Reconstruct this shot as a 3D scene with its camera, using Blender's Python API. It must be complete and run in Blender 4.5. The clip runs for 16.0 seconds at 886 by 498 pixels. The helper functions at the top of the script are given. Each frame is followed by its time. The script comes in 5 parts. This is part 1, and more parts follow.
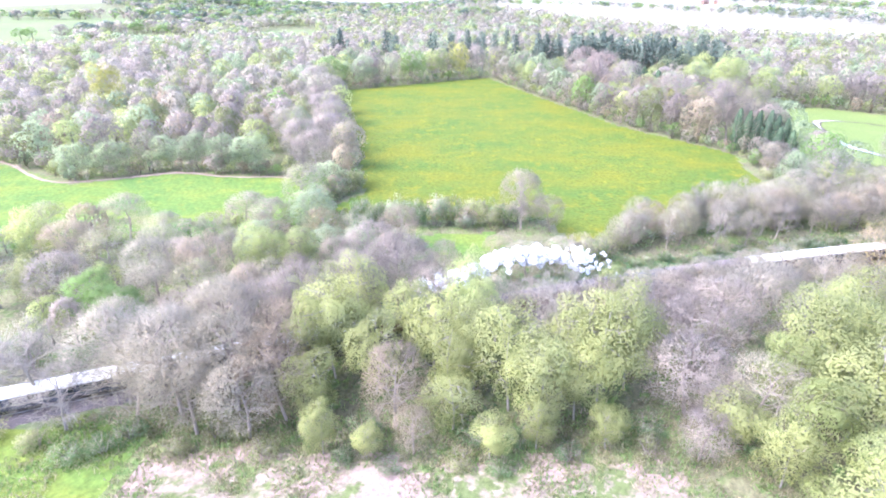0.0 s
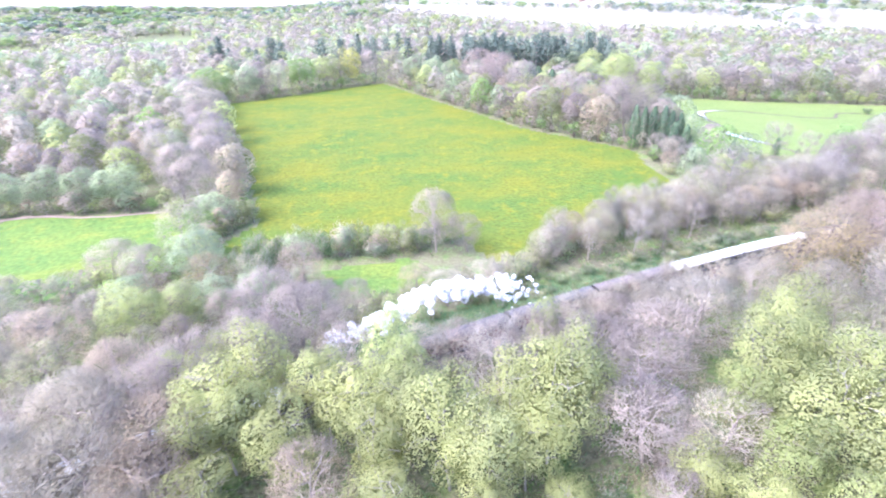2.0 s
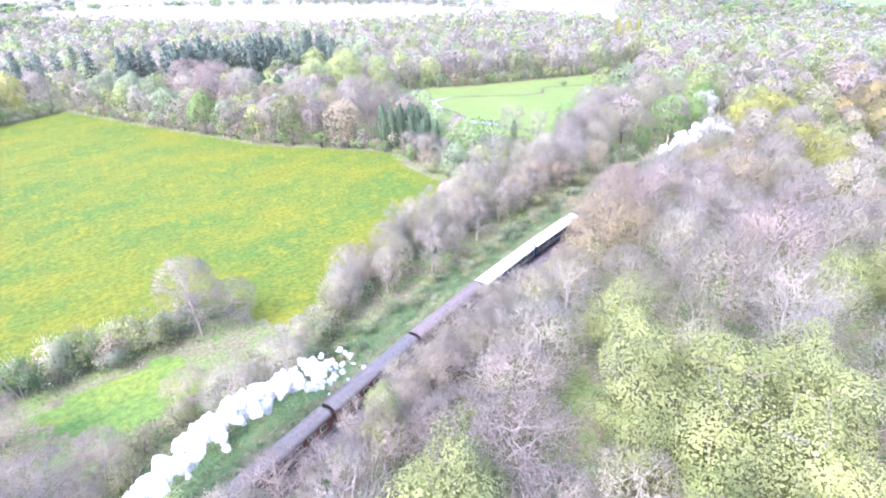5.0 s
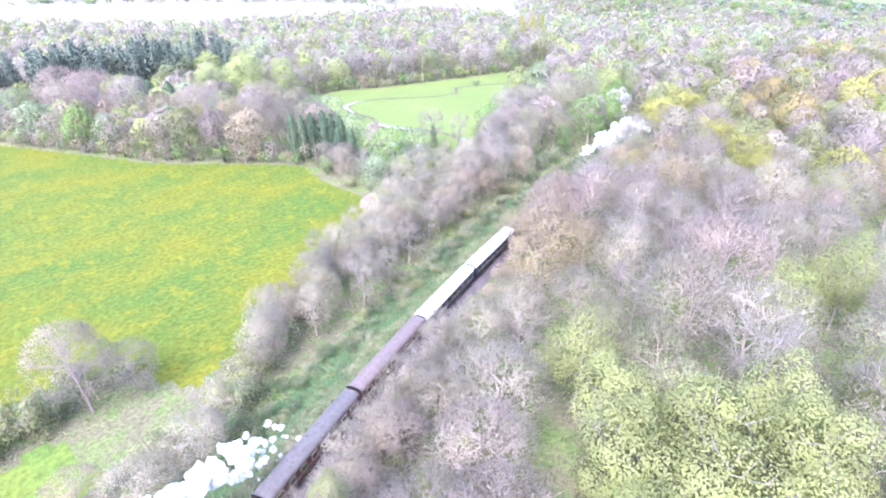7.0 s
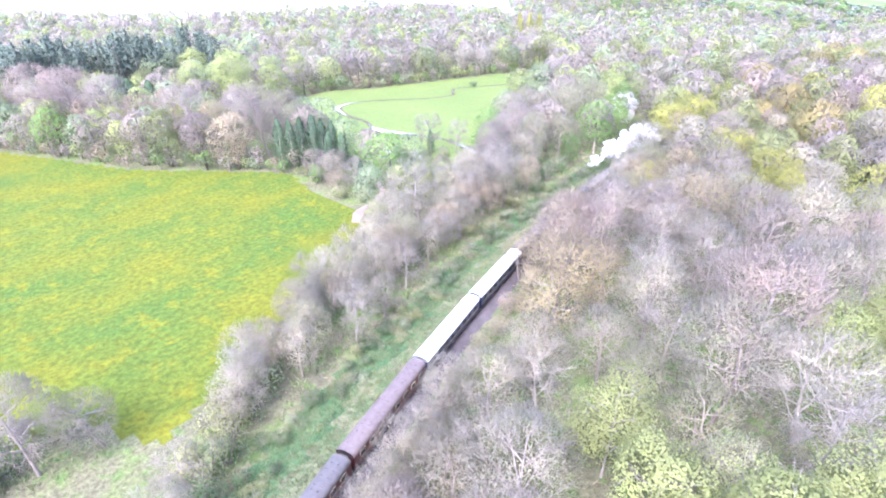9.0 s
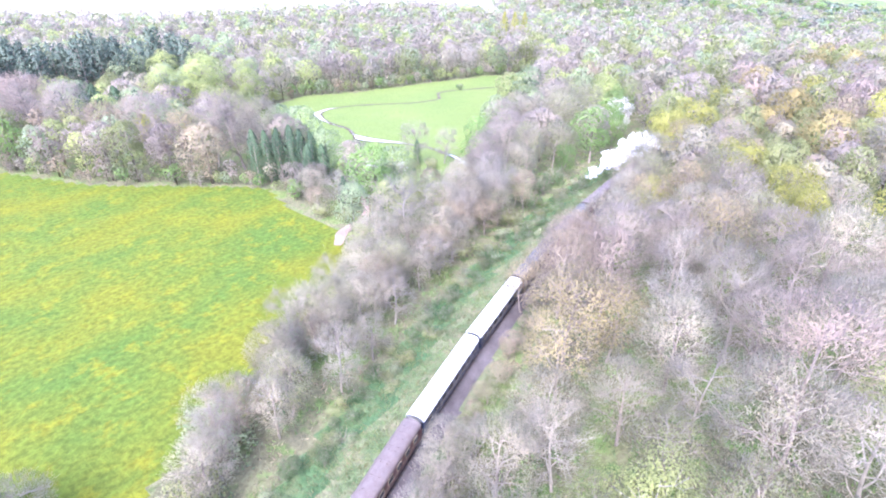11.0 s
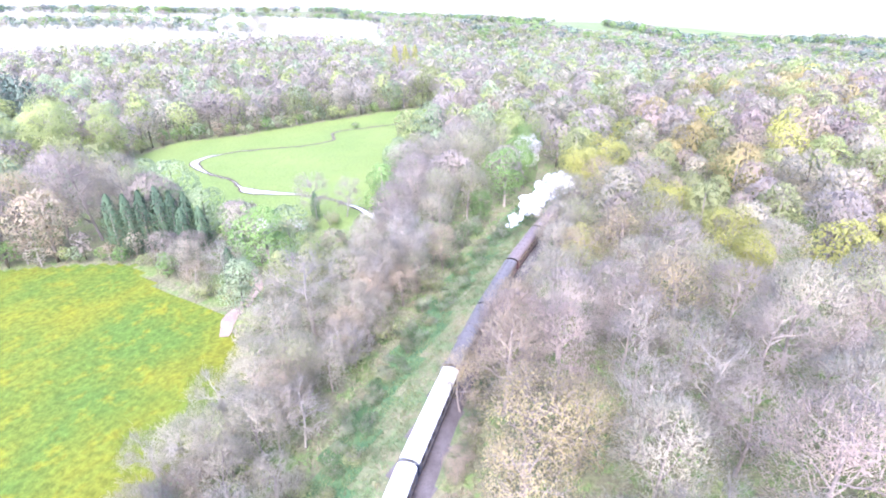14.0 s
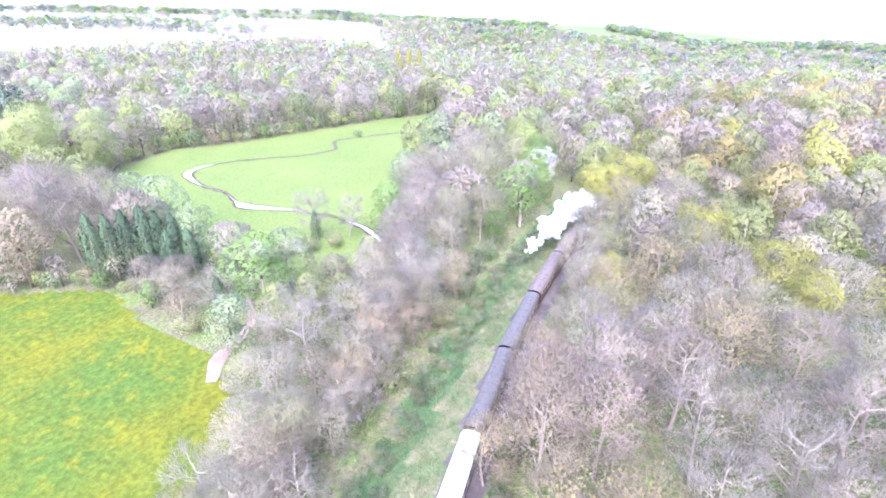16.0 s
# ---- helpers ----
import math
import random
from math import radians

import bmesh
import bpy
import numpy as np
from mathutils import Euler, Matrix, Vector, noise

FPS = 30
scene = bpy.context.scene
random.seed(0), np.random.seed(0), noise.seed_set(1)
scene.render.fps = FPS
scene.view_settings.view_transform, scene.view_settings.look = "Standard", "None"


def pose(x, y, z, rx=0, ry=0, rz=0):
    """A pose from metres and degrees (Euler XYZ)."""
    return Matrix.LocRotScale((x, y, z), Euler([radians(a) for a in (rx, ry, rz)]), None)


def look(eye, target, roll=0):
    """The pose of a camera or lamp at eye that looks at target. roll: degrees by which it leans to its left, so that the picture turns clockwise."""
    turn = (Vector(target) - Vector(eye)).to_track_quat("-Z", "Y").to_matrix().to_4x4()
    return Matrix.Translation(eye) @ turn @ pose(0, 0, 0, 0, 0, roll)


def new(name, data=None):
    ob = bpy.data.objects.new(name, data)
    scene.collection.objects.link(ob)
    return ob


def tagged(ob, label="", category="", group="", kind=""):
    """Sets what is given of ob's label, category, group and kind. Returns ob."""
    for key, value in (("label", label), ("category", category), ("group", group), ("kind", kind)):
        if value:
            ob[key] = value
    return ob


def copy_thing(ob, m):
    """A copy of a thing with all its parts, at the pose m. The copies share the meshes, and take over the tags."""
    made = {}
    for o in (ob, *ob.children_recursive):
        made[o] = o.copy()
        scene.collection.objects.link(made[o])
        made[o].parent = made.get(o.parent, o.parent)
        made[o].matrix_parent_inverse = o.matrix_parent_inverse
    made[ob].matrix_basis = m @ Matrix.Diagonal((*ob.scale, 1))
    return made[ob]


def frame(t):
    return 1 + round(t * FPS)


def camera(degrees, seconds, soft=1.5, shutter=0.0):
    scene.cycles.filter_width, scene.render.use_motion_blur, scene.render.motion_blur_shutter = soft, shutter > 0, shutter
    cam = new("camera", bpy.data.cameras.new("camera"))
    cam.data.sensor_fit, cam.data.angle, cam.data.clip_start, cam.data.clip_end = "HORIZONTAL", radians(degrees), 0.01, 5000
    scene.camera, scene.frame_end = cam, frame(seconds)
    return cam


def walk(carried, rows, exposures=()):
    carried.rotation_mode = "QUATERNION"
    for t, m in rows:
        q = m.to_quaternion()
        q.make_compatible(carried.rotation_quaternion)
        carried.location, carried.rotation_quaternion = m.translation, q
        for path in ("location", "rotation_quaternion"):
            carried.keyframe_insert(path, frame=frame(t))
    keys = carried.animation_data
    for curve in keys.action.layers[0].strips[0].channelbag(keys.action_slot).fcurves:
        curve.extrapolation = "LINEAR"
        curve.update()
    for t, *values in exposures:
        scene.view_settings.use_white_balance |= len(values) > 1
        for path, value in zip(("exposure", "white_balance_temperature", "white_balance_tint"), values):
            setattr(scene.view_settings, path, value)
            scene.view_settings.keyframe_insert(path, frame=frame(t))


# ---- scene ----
cam = camera(77.8, 16.0, soft=1.9, shutter=0.25)
PATH = [
    (0, (-0.01, -9.96, 58.38), (-3.77, 80.08, 15.05), 0.18),
    (0.5, (0.02, -6.98, 58.74), (-3.49, 83.09, 15.43), 0.06),
    (1, (0.08, -3.77, 58.91), (-3.31, 86.31, 15.63), 0.05),
    (1.5, (0.02, 0.01, 58.99), (0.00, 90.18, 15.74), -0.08),
    (2, (-0.22, 4.36, 58.85), (12.34, 93.65, 15.60), -0.78),
    (2.5, (-0.41, 8.82, 58.80), (23.94, 95.57, 15.41), -1.53),
    (3, (-0.19, 13.00, 58.83), (31.54, 97.19, 15.18), -2.06),
    (3.5, (0.14, 17.20, 58.93), (38.28, 98.49, 14.91), -2.31),
    (4, (0.64, 21.19, 58.84), (44.31, 99.46, 14.49), -2.45),
    (6.5, (6.21, 36.21, 60.11), (66.93, 101.04, 14.17), -2.20),
    (7, (7.70, 39.12, 60.07), (70.69, 101.58, 13.91), -2.12),
    (7.5, (9.59, 41.89, 60.07), (73.26, 103.51, 13.70), -1.93),
    (8, (11.50, 44.46, 60.00), (75.39, 105.72, 13.48), -1.80),
    (8.5, (13.54, 47.01, 59.84), (77.47, 108.18, 13.23), -1.53),
    (9, (15.66, 49.39, 59.65), (79.52, 110.60, 13.01), -1.38),
    (11.5, (26.09, 61.56, 59.97), (93.45, 118.27, 12.57), -1.15),
    (12, (28.62, 63.94, 59.80), (100.44, 114.76, 12.26), -1.25),
    (12.5, (30.98, 66.41, 59.69), (104.83, 114.10, 12.03), -1.25),
    (13, (33.54, 68.82, 59.63), (108.05, 115.43, 11.93), -1.23),
    (13.5, (35.92, 71.34, 59.88), (111.67, 117.06, 13.28), -0.91),
    (14, (38.63, 73.89, 59.89), (116.42, 119.76, 16.94), -0.72),
    (14.5, (41.06, 76.02, 59.78), (119.47, 121.76, 17.83), -0.72),
    (15, (43.62, 78.48, 59.83), (122.03, 124.01, 17.64), -0.50),
    (15.5, (45.97, 80.68, 59.85), (124.32, 126.06, 17.42), -0.26),
    (16, (48.84, 83.28, 59.73), (126.83, 129.17, 17.17), -0.23),
]
EXPOSURE = 2.68
walk(cam, [(t, look(eye, target, roll)) for t, eye, target, roll in PATH], [(0.0, EXPOSURE, 5470, 24), (2.5, EXPOSURE, 5370, 27), (16.0, EXPOSURE, 5400, 26)])

# ---- world and sun: bright thin overcast, sun high in the south-west ----
SUN_EL, SUN_AZ = 52.0, 250.0          # degrees, azimuth clockwise from +y
world = bpy.data.worlds.new("sky")
scene.world = world
world.use_nodes = True
wn = world.node_tree
sky = wn.nodes.new("ShaderNodeTexSky")
sky.sky_type = "NISHITA"
sky.sun_disc = False
sky.sun_elevation, sky.sun_rotation = radians(SUN_EL), radians(SUN_AZ)
sky.air_density, sky.dust_density, sky.ozone_density = 1.0, 3.0, 0.6
wn.nodes["Background"].inputs[1].default_value = 0.15
wn.links.new(sky.outputs[0], wn.nodes["Background"].inputs[0])
sun = new("sun", bpy.data.lights.new("sun", "SUN"))
sun.data.energy, sun.data.angle, sun.data.color = 1.3, radians(25), (1.0, 0.96, 0.9)
az, el = radians(SUN_AZ), radians(SUN_EL)
sun.matrix_world = look((math.sin(az) * math.cos(el) * 300, math.cos(az) * math.cos(el) * 300, math.sin(el) * 300), (0, 0, 0))


# ---- materials ----
def material(name, rough=0.85, spec=0.25, metal=0.0):
    m = bpy.data.materials.new(name)
    m.use_nodes = True
    b = m.node_tree.nodes["Principled BSDF"]
    b.inputs["Roughness"].default_value = rough
    b.inputs["Specular IOR Level"].default_value = spec
    b.inputs["Metallic"].default_value = metal
    return m, m.node_tree, b


def ramp(nt, stops):
    r = nt.nodes.new("ShaderNodeValToRGB")
    while len(r.color_ramp.elements) < len(stops):
        r.color_ramp.elements.new(0.5)
    for e, (p, c) in zip(r.color_ramp.elements, stops):
        e.position, e.color = p, (*c, 1)
    return r


def noise_tex(nt, scale, detail=4.0, rough=0.6, stretch=None, turn=0.0):
    n = nt.nodes.new("ShaderNodeTexNoise")
    n.inputs["Scale"].default_value, n.inputs["Detail"].default_value, n.inputs["Roughness"].default_value = scale, detail, rough
    g = nt.nodes.new("ShaderNodeNewGeometry")
    mp = nt.nodes.new("ShaderNodeMapping")
    if stretch:
        mp.inputs["Scale"].default_value = stretch
    mp.inputs["Rotation"].default_value = (0, 0, radians(turn))
    nt.links.new(g.outputs["Position"], mp.inputs[0])
    nt.links.new(mp.outputs[0], n.inputs["Vector"])
    return n


def mix_rgb(nt, a, b, fac, mode="MIX"):
    m = nt.nodes.new("ShaderNodeMix")
    m.data_type, m.blend_type = "RGBA", mode
    for sock, v in ((m.inputs[0], fac), (m.inputs[6], a), (m.inputs[7], b)):
        if isinstance(v, (int, float)):
            sock.default_value = v
        elif isinstance(v, tuple):
            sock.default_value = (*v, 1)
        else:
            nt.links.new(v, sock)
    return m.outputs[2]


def bump(nt, b, height, strength, distance):
    n = nt.nodes.new("ShaderNodeBump")
    n.inputs["Strength"].default_value, n.inputs["Distance"].default_value = strength, distance
    nt.links.new(height, n.inputs["Height"])
    nt.links.new(n.outputs[0], b.inputs["Normal"])


def ground_mat(name, stops, big, mid, fine, tint=None, stretch=None, turn=0.0, relief=0.2, grain=(0.78, 1.16)):
    """Soil or sward: broad patches, tufts and fine grain."""
    m, nt, b = material(name, 0.9, 0.15)
    n1, n2, n3 = noise_tex(nt, big, 5, 0.62, stretch, turn), noise_tex(nt, mid, 4, 0.65), noise_tex(nt, fine, 3, 0.7)
    r1 = ramp(nt, stops)
    nt.links.new(n1.outputs[0], r1.inputs[0])
    col = r1.outputs[0]
    if tint:
        r2 = ramp(nt, [(0.52, (0, 0, 0)), (0.66, (1, 1, 1))])
        nt.links.new(n2.outputs[0], r2.inputs[0])
        col = mix_rgb(nt, col, tint, r2.outputs[0])
    r3 = ramp(nt, [(0.34, (grain[0],) * 3), (0.66, (grain[1],) * 3)])
    nt.links.new(n3.outputs[0], r3.inputs[0])
    nt.links.new(mix_rgb(nt, col, r3.outputs[0], 1.0, "MULTIPLY"), b.inputs["Base Color"])
    bump(nt, b, n3.outputs[0], 0.8, relief)
    return m


def plant_mat(name, base, dark, spread=0.5, through_light=0.55):
    """Leaves or twigs: tone differs from plant to plant and from leaf to leaf; thin leaves let light through."""
    m, nt, b = material(name, 0.8, 0.2)
    info = nt.nodes.new("ShaderNodeObjectInfo")
    geo = nt.nodes.new("ShaderNodeNewGeometry")
    mixv = nt.nodes.new("ShaderNodeMath")
    mixv.operation = "MULTIPLY_ADD"
    mixv.inputs[1].default_value, mixv.inputs[2].default_value = 0.08, 0.12
    nt.links.new(geo.outputs["Random Per Island"], mixv.inputs[0])
    add = nt.nodes.new("ShaderNodeMath")
    add.operation = "MULTIPLY_ADD"
    add.inputs[1].default_value = 0.7
    own = nt.nodes.new("ShaderNodeAttribute")
    own.attribute_name = "plant_tone"
    tone = nt.nodes.new("ShaderNodeMath")
    tone.operation = "FRACT"
    both = nt.nodes.new("ShaderNodeMath")
    both.operation = "ADD"
    nt.links.new(info.outputs["Random"], both.inputs[0])
    nt.links.new(own.outputs["Fac"], both.inputs[1])
    nt.links.new(both.outputs[0], tone.inputs[0])
    nt.links.new(tone.outputs[0], add.inputs[0])
    nt.links.new(mixv.outputs[0], add.inputs[2])
    r = ramp(nt, [(0.0, dark), (spread, base), (1.0, tuple(min(1, c * 1.25) for c in base))])
    nt.links.new(add.outputs[0], r.inputs[0])
    patch = noise_tex(nt, 0.12, 3)
    pr = ramp(nt, [(0.35, (0.8, 0.8, 0.82)), (0.65, (1.12, 1.1, 1.0))])
    nt.links.new(patch.outputs[0], pr.inputs[0])
    col = mix_rgb(nt, r.outputs[0], pr.outputs[0], 1.0, "MULTIPLY")
    fine = noise_tex(nt, 1.5, 3, 0.7)
    fr = ramp(nt, [(0.35, (0.95, 0.95, 0.95)), (0.65, (1.06, 1.06, 1.06))])
    nt.links.new(fine.outputs[0], fr.inputs[0])
    col = mix_rgb(nt, col, fr.outputs[0], 1.0, "MULTIPLY")
    nt.links.new(col, b.inputs["Base Color"])
    if through_light:
        tr = nt.nodes.new("ShaderNodeBsdfTranslucent")
        nt.links.new(col, tr.inputs[0])
        mx = nt.nodes.new("ShaderNodeMixShader")
        mx.inputs[0].default_value = through_light
        nt.links.new(b.outputs[0], mx.inputs[1])
        nt.links.new(tr.outputs[0], mx.inputs[2])
        nt.links.new(mx.outputs[0], nt.nodes["Material Output"].inputs[0])
    return m


def painted(name, col, rough=0.5, spec=0.4, metal=0.0, grime=(0.5, 0.48, 0.45), scale=1.5):
    m, nt, b = material(name, rough, spec, metal)
    n1, n2 = noise_tex(nt, scale, 5, 0.65), noise_tex(nt, scale * 9, 3)
    r1 = ramp(nt, [(0.35, tuple(c * g for c, g in zip(col, grime))), (0.6, col)])
    nt.links.new(n1.outputs[0], r1.inputs[0])
    r2 = ramp(nt, [(0.3, (0.8, 0.8, 0.8)), (0.7, (1.1, 1.1, 1.1))])
    nt.links.new(n2.outputs[0], r2.inputs[0])
    nt.links.new(mix_rgb(nt, r1.outputs[0], r2.outputs[0], 1.0, "MULTIPLY"), b.inputs["Base Color"])
    bump(nt, b, n2.outputs[0], 0.25, 0.02)
    return m


M_FIELD = ground_mat("buttercup_meadow", [(0.36, (0.068, 0.111, 0.018)), (0.5, (0.092, 0.119, 0.0155)), (0.64, (0.117, 0.126, 0.013))], 0.035, 0.22, 0.9,
                     (0.138, 0.14, 0.0125), (1.0, 1.35, 1), 22, 0.3, (0.66, 1.2))
M_LEFT = ground_mat("lush_pasture", [(0.36, (0.0748, 0.136, 0.0326)), (0.52, (0.106, 0.158, 0.0326)), (0.66, (0.154, 0.176, 0.0317))], 0.035, 0.25, 0.9,
                    (0.132, 0.167, 0.0308), (1.0, 2.0, 1), -15, 0.3, (0.68, 1.2))
M_MEADOW = ground_mat("grazed_meadow", [(0.35, (0.114, 0.157, 0.044)), (0.65, (0.141, 0.176, 0.0528))], 0.03, 0.2, 1.2, (0.123, 0.165, 0.0466))
M_STRIP = ground_mat("rough_verge_grass", [(0.38, (0.09, 0.125, 0.055)), (0.5, (0.13, 0.145, 0.075)), (0.6, (0.17, 0.16, 0.095))], 0.2, 0.5, 1.6,
                     (0.11, 0.15, 0.065), relief=0.5)
M_BRAMBLE = ground_mat("bramble_bank", [(0.36, (0.045, 0.095, 0.04)), (0.52, (0.075, 0.125, 0.05)), (0.64, (0.11, 0.14, 0.065))], 0.22, 0.6, 1.8,
                       (0.06, 0.115, 0.05), relief=0.5)
M_FLOOR = ground_mat("woodland_floor", [(0.35, (0.12, 0.115, 0.07)), (0.5, (0.16, 0.155, 0.085)), (0.62, (0.14, 0.175, 0.06))], 0.1, 0.4, 1.5,
                     (0.11, 0.165, 0.05), relief=0.5, grain=(0.6, 1.2))
M_SCRUB = ground_mat("sandy_bare_ground", [(0.42, (0.264, 0.2, 0.168)), (0.5, (0.208, 0.172, 0.128)), (0.56, (0.104, 0.128, 0.048))], 0.13, 0.5, 1.4,
                     (0.28, 0.216, 0.184), relief=0.4)
# pale soil of the arable fields; also distance haze painted onto the farthest land
M_PALE = ground_mat("pale_arable_and_far_haze", [(0.3, (0.19, 0.178, 0.128)), (0.7, (0.24, 0.226, 0.165))], 0.01, 0.05, 0.3, relief=0.1)
M_FARGRASS = ground_mat("distant_pasture", [(0.3, (0.11, 0.14, 0.055)), (0.7, (0.16, 0.185, 0.075))], 0.012, 0.06, 0.3, relief=0.1)
M_PATH = ground_mat("trodden_earth", [(0.35, (0.2, 0.15, 0.12)), (0.65, (0.28, 0.22, 0.18))], 0.3, 0.9, 3.0, relief=0.05)
M_BALLAST = ground_mat("dark_ballast", [(0.35, (0.07, 0.06, 0.06)), (0.65, (0.13, 0.115, 0.115))], 0.25, 1.2, 5.0, relief=0.12)
# mud, darkened so that the bank's shadow line lies in its colour
M_MUD_SHADE = ground_mat("stream_bank_mud_and_shade", [(0.35, (0.05, 0.04, 0.028)), (0.65, (0.1, 0.08, 0.06))], 0.3, 0.9, 3.0, relief=0.1)


def water_mat():
    m, nt, b = material("stream_water_sky_white", 0.08, 0.6)
    # the white sky's reflection is put into this base colour
    b.inputs["Base Color"].default_value = (0.55, 0.54, 0.5, 1)
    n = noise_tex(nt, 1.8, 2)
    bump(nt, b, n.outputs[0], 0.15, 0.03)
    return m


M_WATER = water_mat()

TWIG = {
    "mauve": plant_mat("mauve_twigs", (0.364, 0.315, 0.278), (0.274, 0.234, 0.202), 0.5, 0.55),
    "grey": plant_mat("grey_twigs", (0.387, 0.355, 0.283), (0.296, 0.268, 0.21), 0.5, 0.55),
    "pale": plant_mat("pale_silvery_twigs", (0.392, 0.355, 0.306), (0.306, 0.274, 0.232), 0.5, 0.55),
    "tan": plant_mat("tan_twigs", (0.392, 0.323, 0.245), (0.292, 0.238, 0.177), 0.5, 0.55),
    "pink": plant_mat("pinkish_twigs", (0.392, 0.315, 0.278), (0.296, 0.238, 0.21), 0.5, 0.55),
}
LEAF = {
    "birch": plant_mat("fresh_birch_leaves", (0.384, 0.408, 0.177), (0.288, 0.317, 0.134)),
    "lime": plant_mat("lime_green_leaves", (0.384, 0.427, 0.183), (0.288, 0.331, 0.134)),
    "gold": plant_mat("golden_opening_buds", (0.395, 0.335, 0.165), (0.3, 0.255, 0.125)),
    "olive": plant_mat("olive_green_leaves", (0.317, 0.336, 0.163), (0.191, 0.211, 0.105)),
    "willow": plant_mat("grey_green_willow_leaves", (0.336, 0.394, 0.24), (0.221, 0.268, 0.154)),
    "yellow": plant_mat("bright_yellow_green_leaves", (0.414, 0.405, 0.132), (0.308, 0.308, 0.0968)),
    "dark": plant_mat("dark_evergreen_needles", (0.085, 0.13, 0.075), (0.045, 0.075, 0.045), 0.5, 0.15),
    "pine": plant_mat("blue_green_pine_needles", (0.14, 0.18, 0.14), (0.06, 0.09, 0.075), 0.5, 0.15),
    "blossom": plant_mat("white_blossom", (0.75, 0.71, 0.7), (0.5, 0.48, 0.45)),
    "green": plant_mat("mid_green_leaves", (0.24, 0.345, 0.124), (0.124, 0.211, 0.0768)),
    "ivy": plant_mat("dull_bramble_and_ivy_leaves", (0.17, 0.25, 0.12), (0.09, 0.15, 0.07)),
    "verge": plant_mat("coarse_verge_grass", (0.2, 0.23, 0.11), (0.13, 0.16, 0.07)),
    "straw": plant_mat("dead_grass_stalks", (0.27, 0.25, 0.15), (0.19, 0.17, 0.1)),
    "buff": plant_mat("buff_catkins_and_buds", (0.413, 0.374, 0.25), (0.307, 0.274, 0.183)),
}
M_BARK = plant_mat("grey_brown_bark", (0.27, 0.23, 0.2), (0.18, 0.15, 0.13), 0.5, 0)
M_BIRCHBARK = plant_mat("white_birch_bark", (0.32, 0.29, 0.265), (0.2, 0.18, 0.165), 0.5, 0)
M_PALEBARK = plant_mat("pale_ash_bark", (0.29, 0.26, 0.225), (0.2, 0.175, 0.155), 0.5, 0)

M_ROOF_DARK = painted("sooty_grey_roof_paint", (0.115, 0.105, 0.1), 0.55, grime=(0.72, 0.7, 0.7))
M_ROOF_BROWN = painted("faded_brown_roof_paint", (0.15, 0.12, 0.11), 0.55, grime=(0.75, 0.72, 0.72))
M_ROOF_WHITE = painted("white_roof_paint", (0.8, 0.8, 0.78), 0.45, grime=(0.8, 0.79, 0.77))
M_MAROON = painted("maroon_coach_paint", (0.1, 0.03, 0.03), 0.3, 0.5)
M_NAVY = painted("dark_blue_coach_paint", (0.02, 0.03, 0.07), 0.3, 0.5)
M_CREAM = painted("cream_lining_paint", (0.55, 0.45, 0.3), 0.4)
M_BLACK = painted("black_engine_paint", (0.02, 0.02, 0.022), 0.35, 0.5)
M_STEEL = painted("worn_rail_steel", (0.35, 0.33, 0.32), 0.35, 0.5, 0.8)
M_FRAME = painted("grimy_underframe_paint", (0.04, 0.035, 0.03), 0.8)
M_WOOD = painted("weathered_sleeper_timber", (0.14, 0.11, 0.09), 0.9)
M_GLASS = painted("dark_window_glass", (0.03, 0.035, 0.04), 0.08, 0.8, grime=(0.9, 0.9, 0.9))
M_BRASS = painted("brass_fitting", (0.5, 0.35, 0.12), 0.3, 0.5, 0.9)


def steam_mat():
    m, nt, b = material("white_steam", 1.0, 0.0)
    b.inputs["Base Color"].default_value = (0.9, 0.9, 0.9, 1)
    b.inputs["Subsurface Weight"].default_value = 0.0
    tr = nt.nodes.new("ShaderNodeBsdfTranslucent")
    tr.inputs[0].default_value = (0.92, 0.92, 0.92, 1)
    clear = nt.nodes.new("ShaderNodeBsdfTransparent")
    mx, mx2 = nt.nodes.new("ShaderNodeMixShader"), nt.nodes.new("ShaderNodeMixShader")
    mx.inputs[0].default_value = 0.5
    n = noise_tex(nt, 0.8, 4)
    r = ramp(nt, [(0.35, (0.1, 0.1, 0.1)), (0.62, (0.75, 0.75, 0.75))])
    nt.links.new(n.outputs[0], r.inputs[0])
    nt.links.new(b.outputs[0], mx.inputs[1])
    nt.links.new(tr.outputs[0], mx.inputs[2])
    nt.links.new(r.outputs[0], mx2.inputs[0])
    nt.links.new(mx.outputs[0], mx2.inputs[1])
    nt.links.new(clear.outputs[0], mx2.inputs[2])
    nt.links.new(mx2.outputs[0], nt.nodes["Material Output"].inputs[0])
    return m


M_STEAM = steam_mat()


# ---- plan of the land ----
def track_y(x):
    """The centre line of the railway, a long curve bending to the east."""
    if x > 165:
        return 118.44 + 0.061 * (x - 165)
    u = x / 100
    return 77.59 + 38.7 * u - 5.58 * u * u - 1.74 * u**3


def track_slope(x):
    return (track_y(x + 0.5) - track_y(x - 0.5))


def off_track(x, y):
    """Metres north of the railway's centre line."""
    return (y - track_y(x)) / math.sqrt(1 + track_slope(x) ** 2)


RAIL_Z = 1.55


def smooth(a, b, v):
    v = min(1, max(0, (v - a) / (b - a)))
    return v * v * (3 - 2 * v)


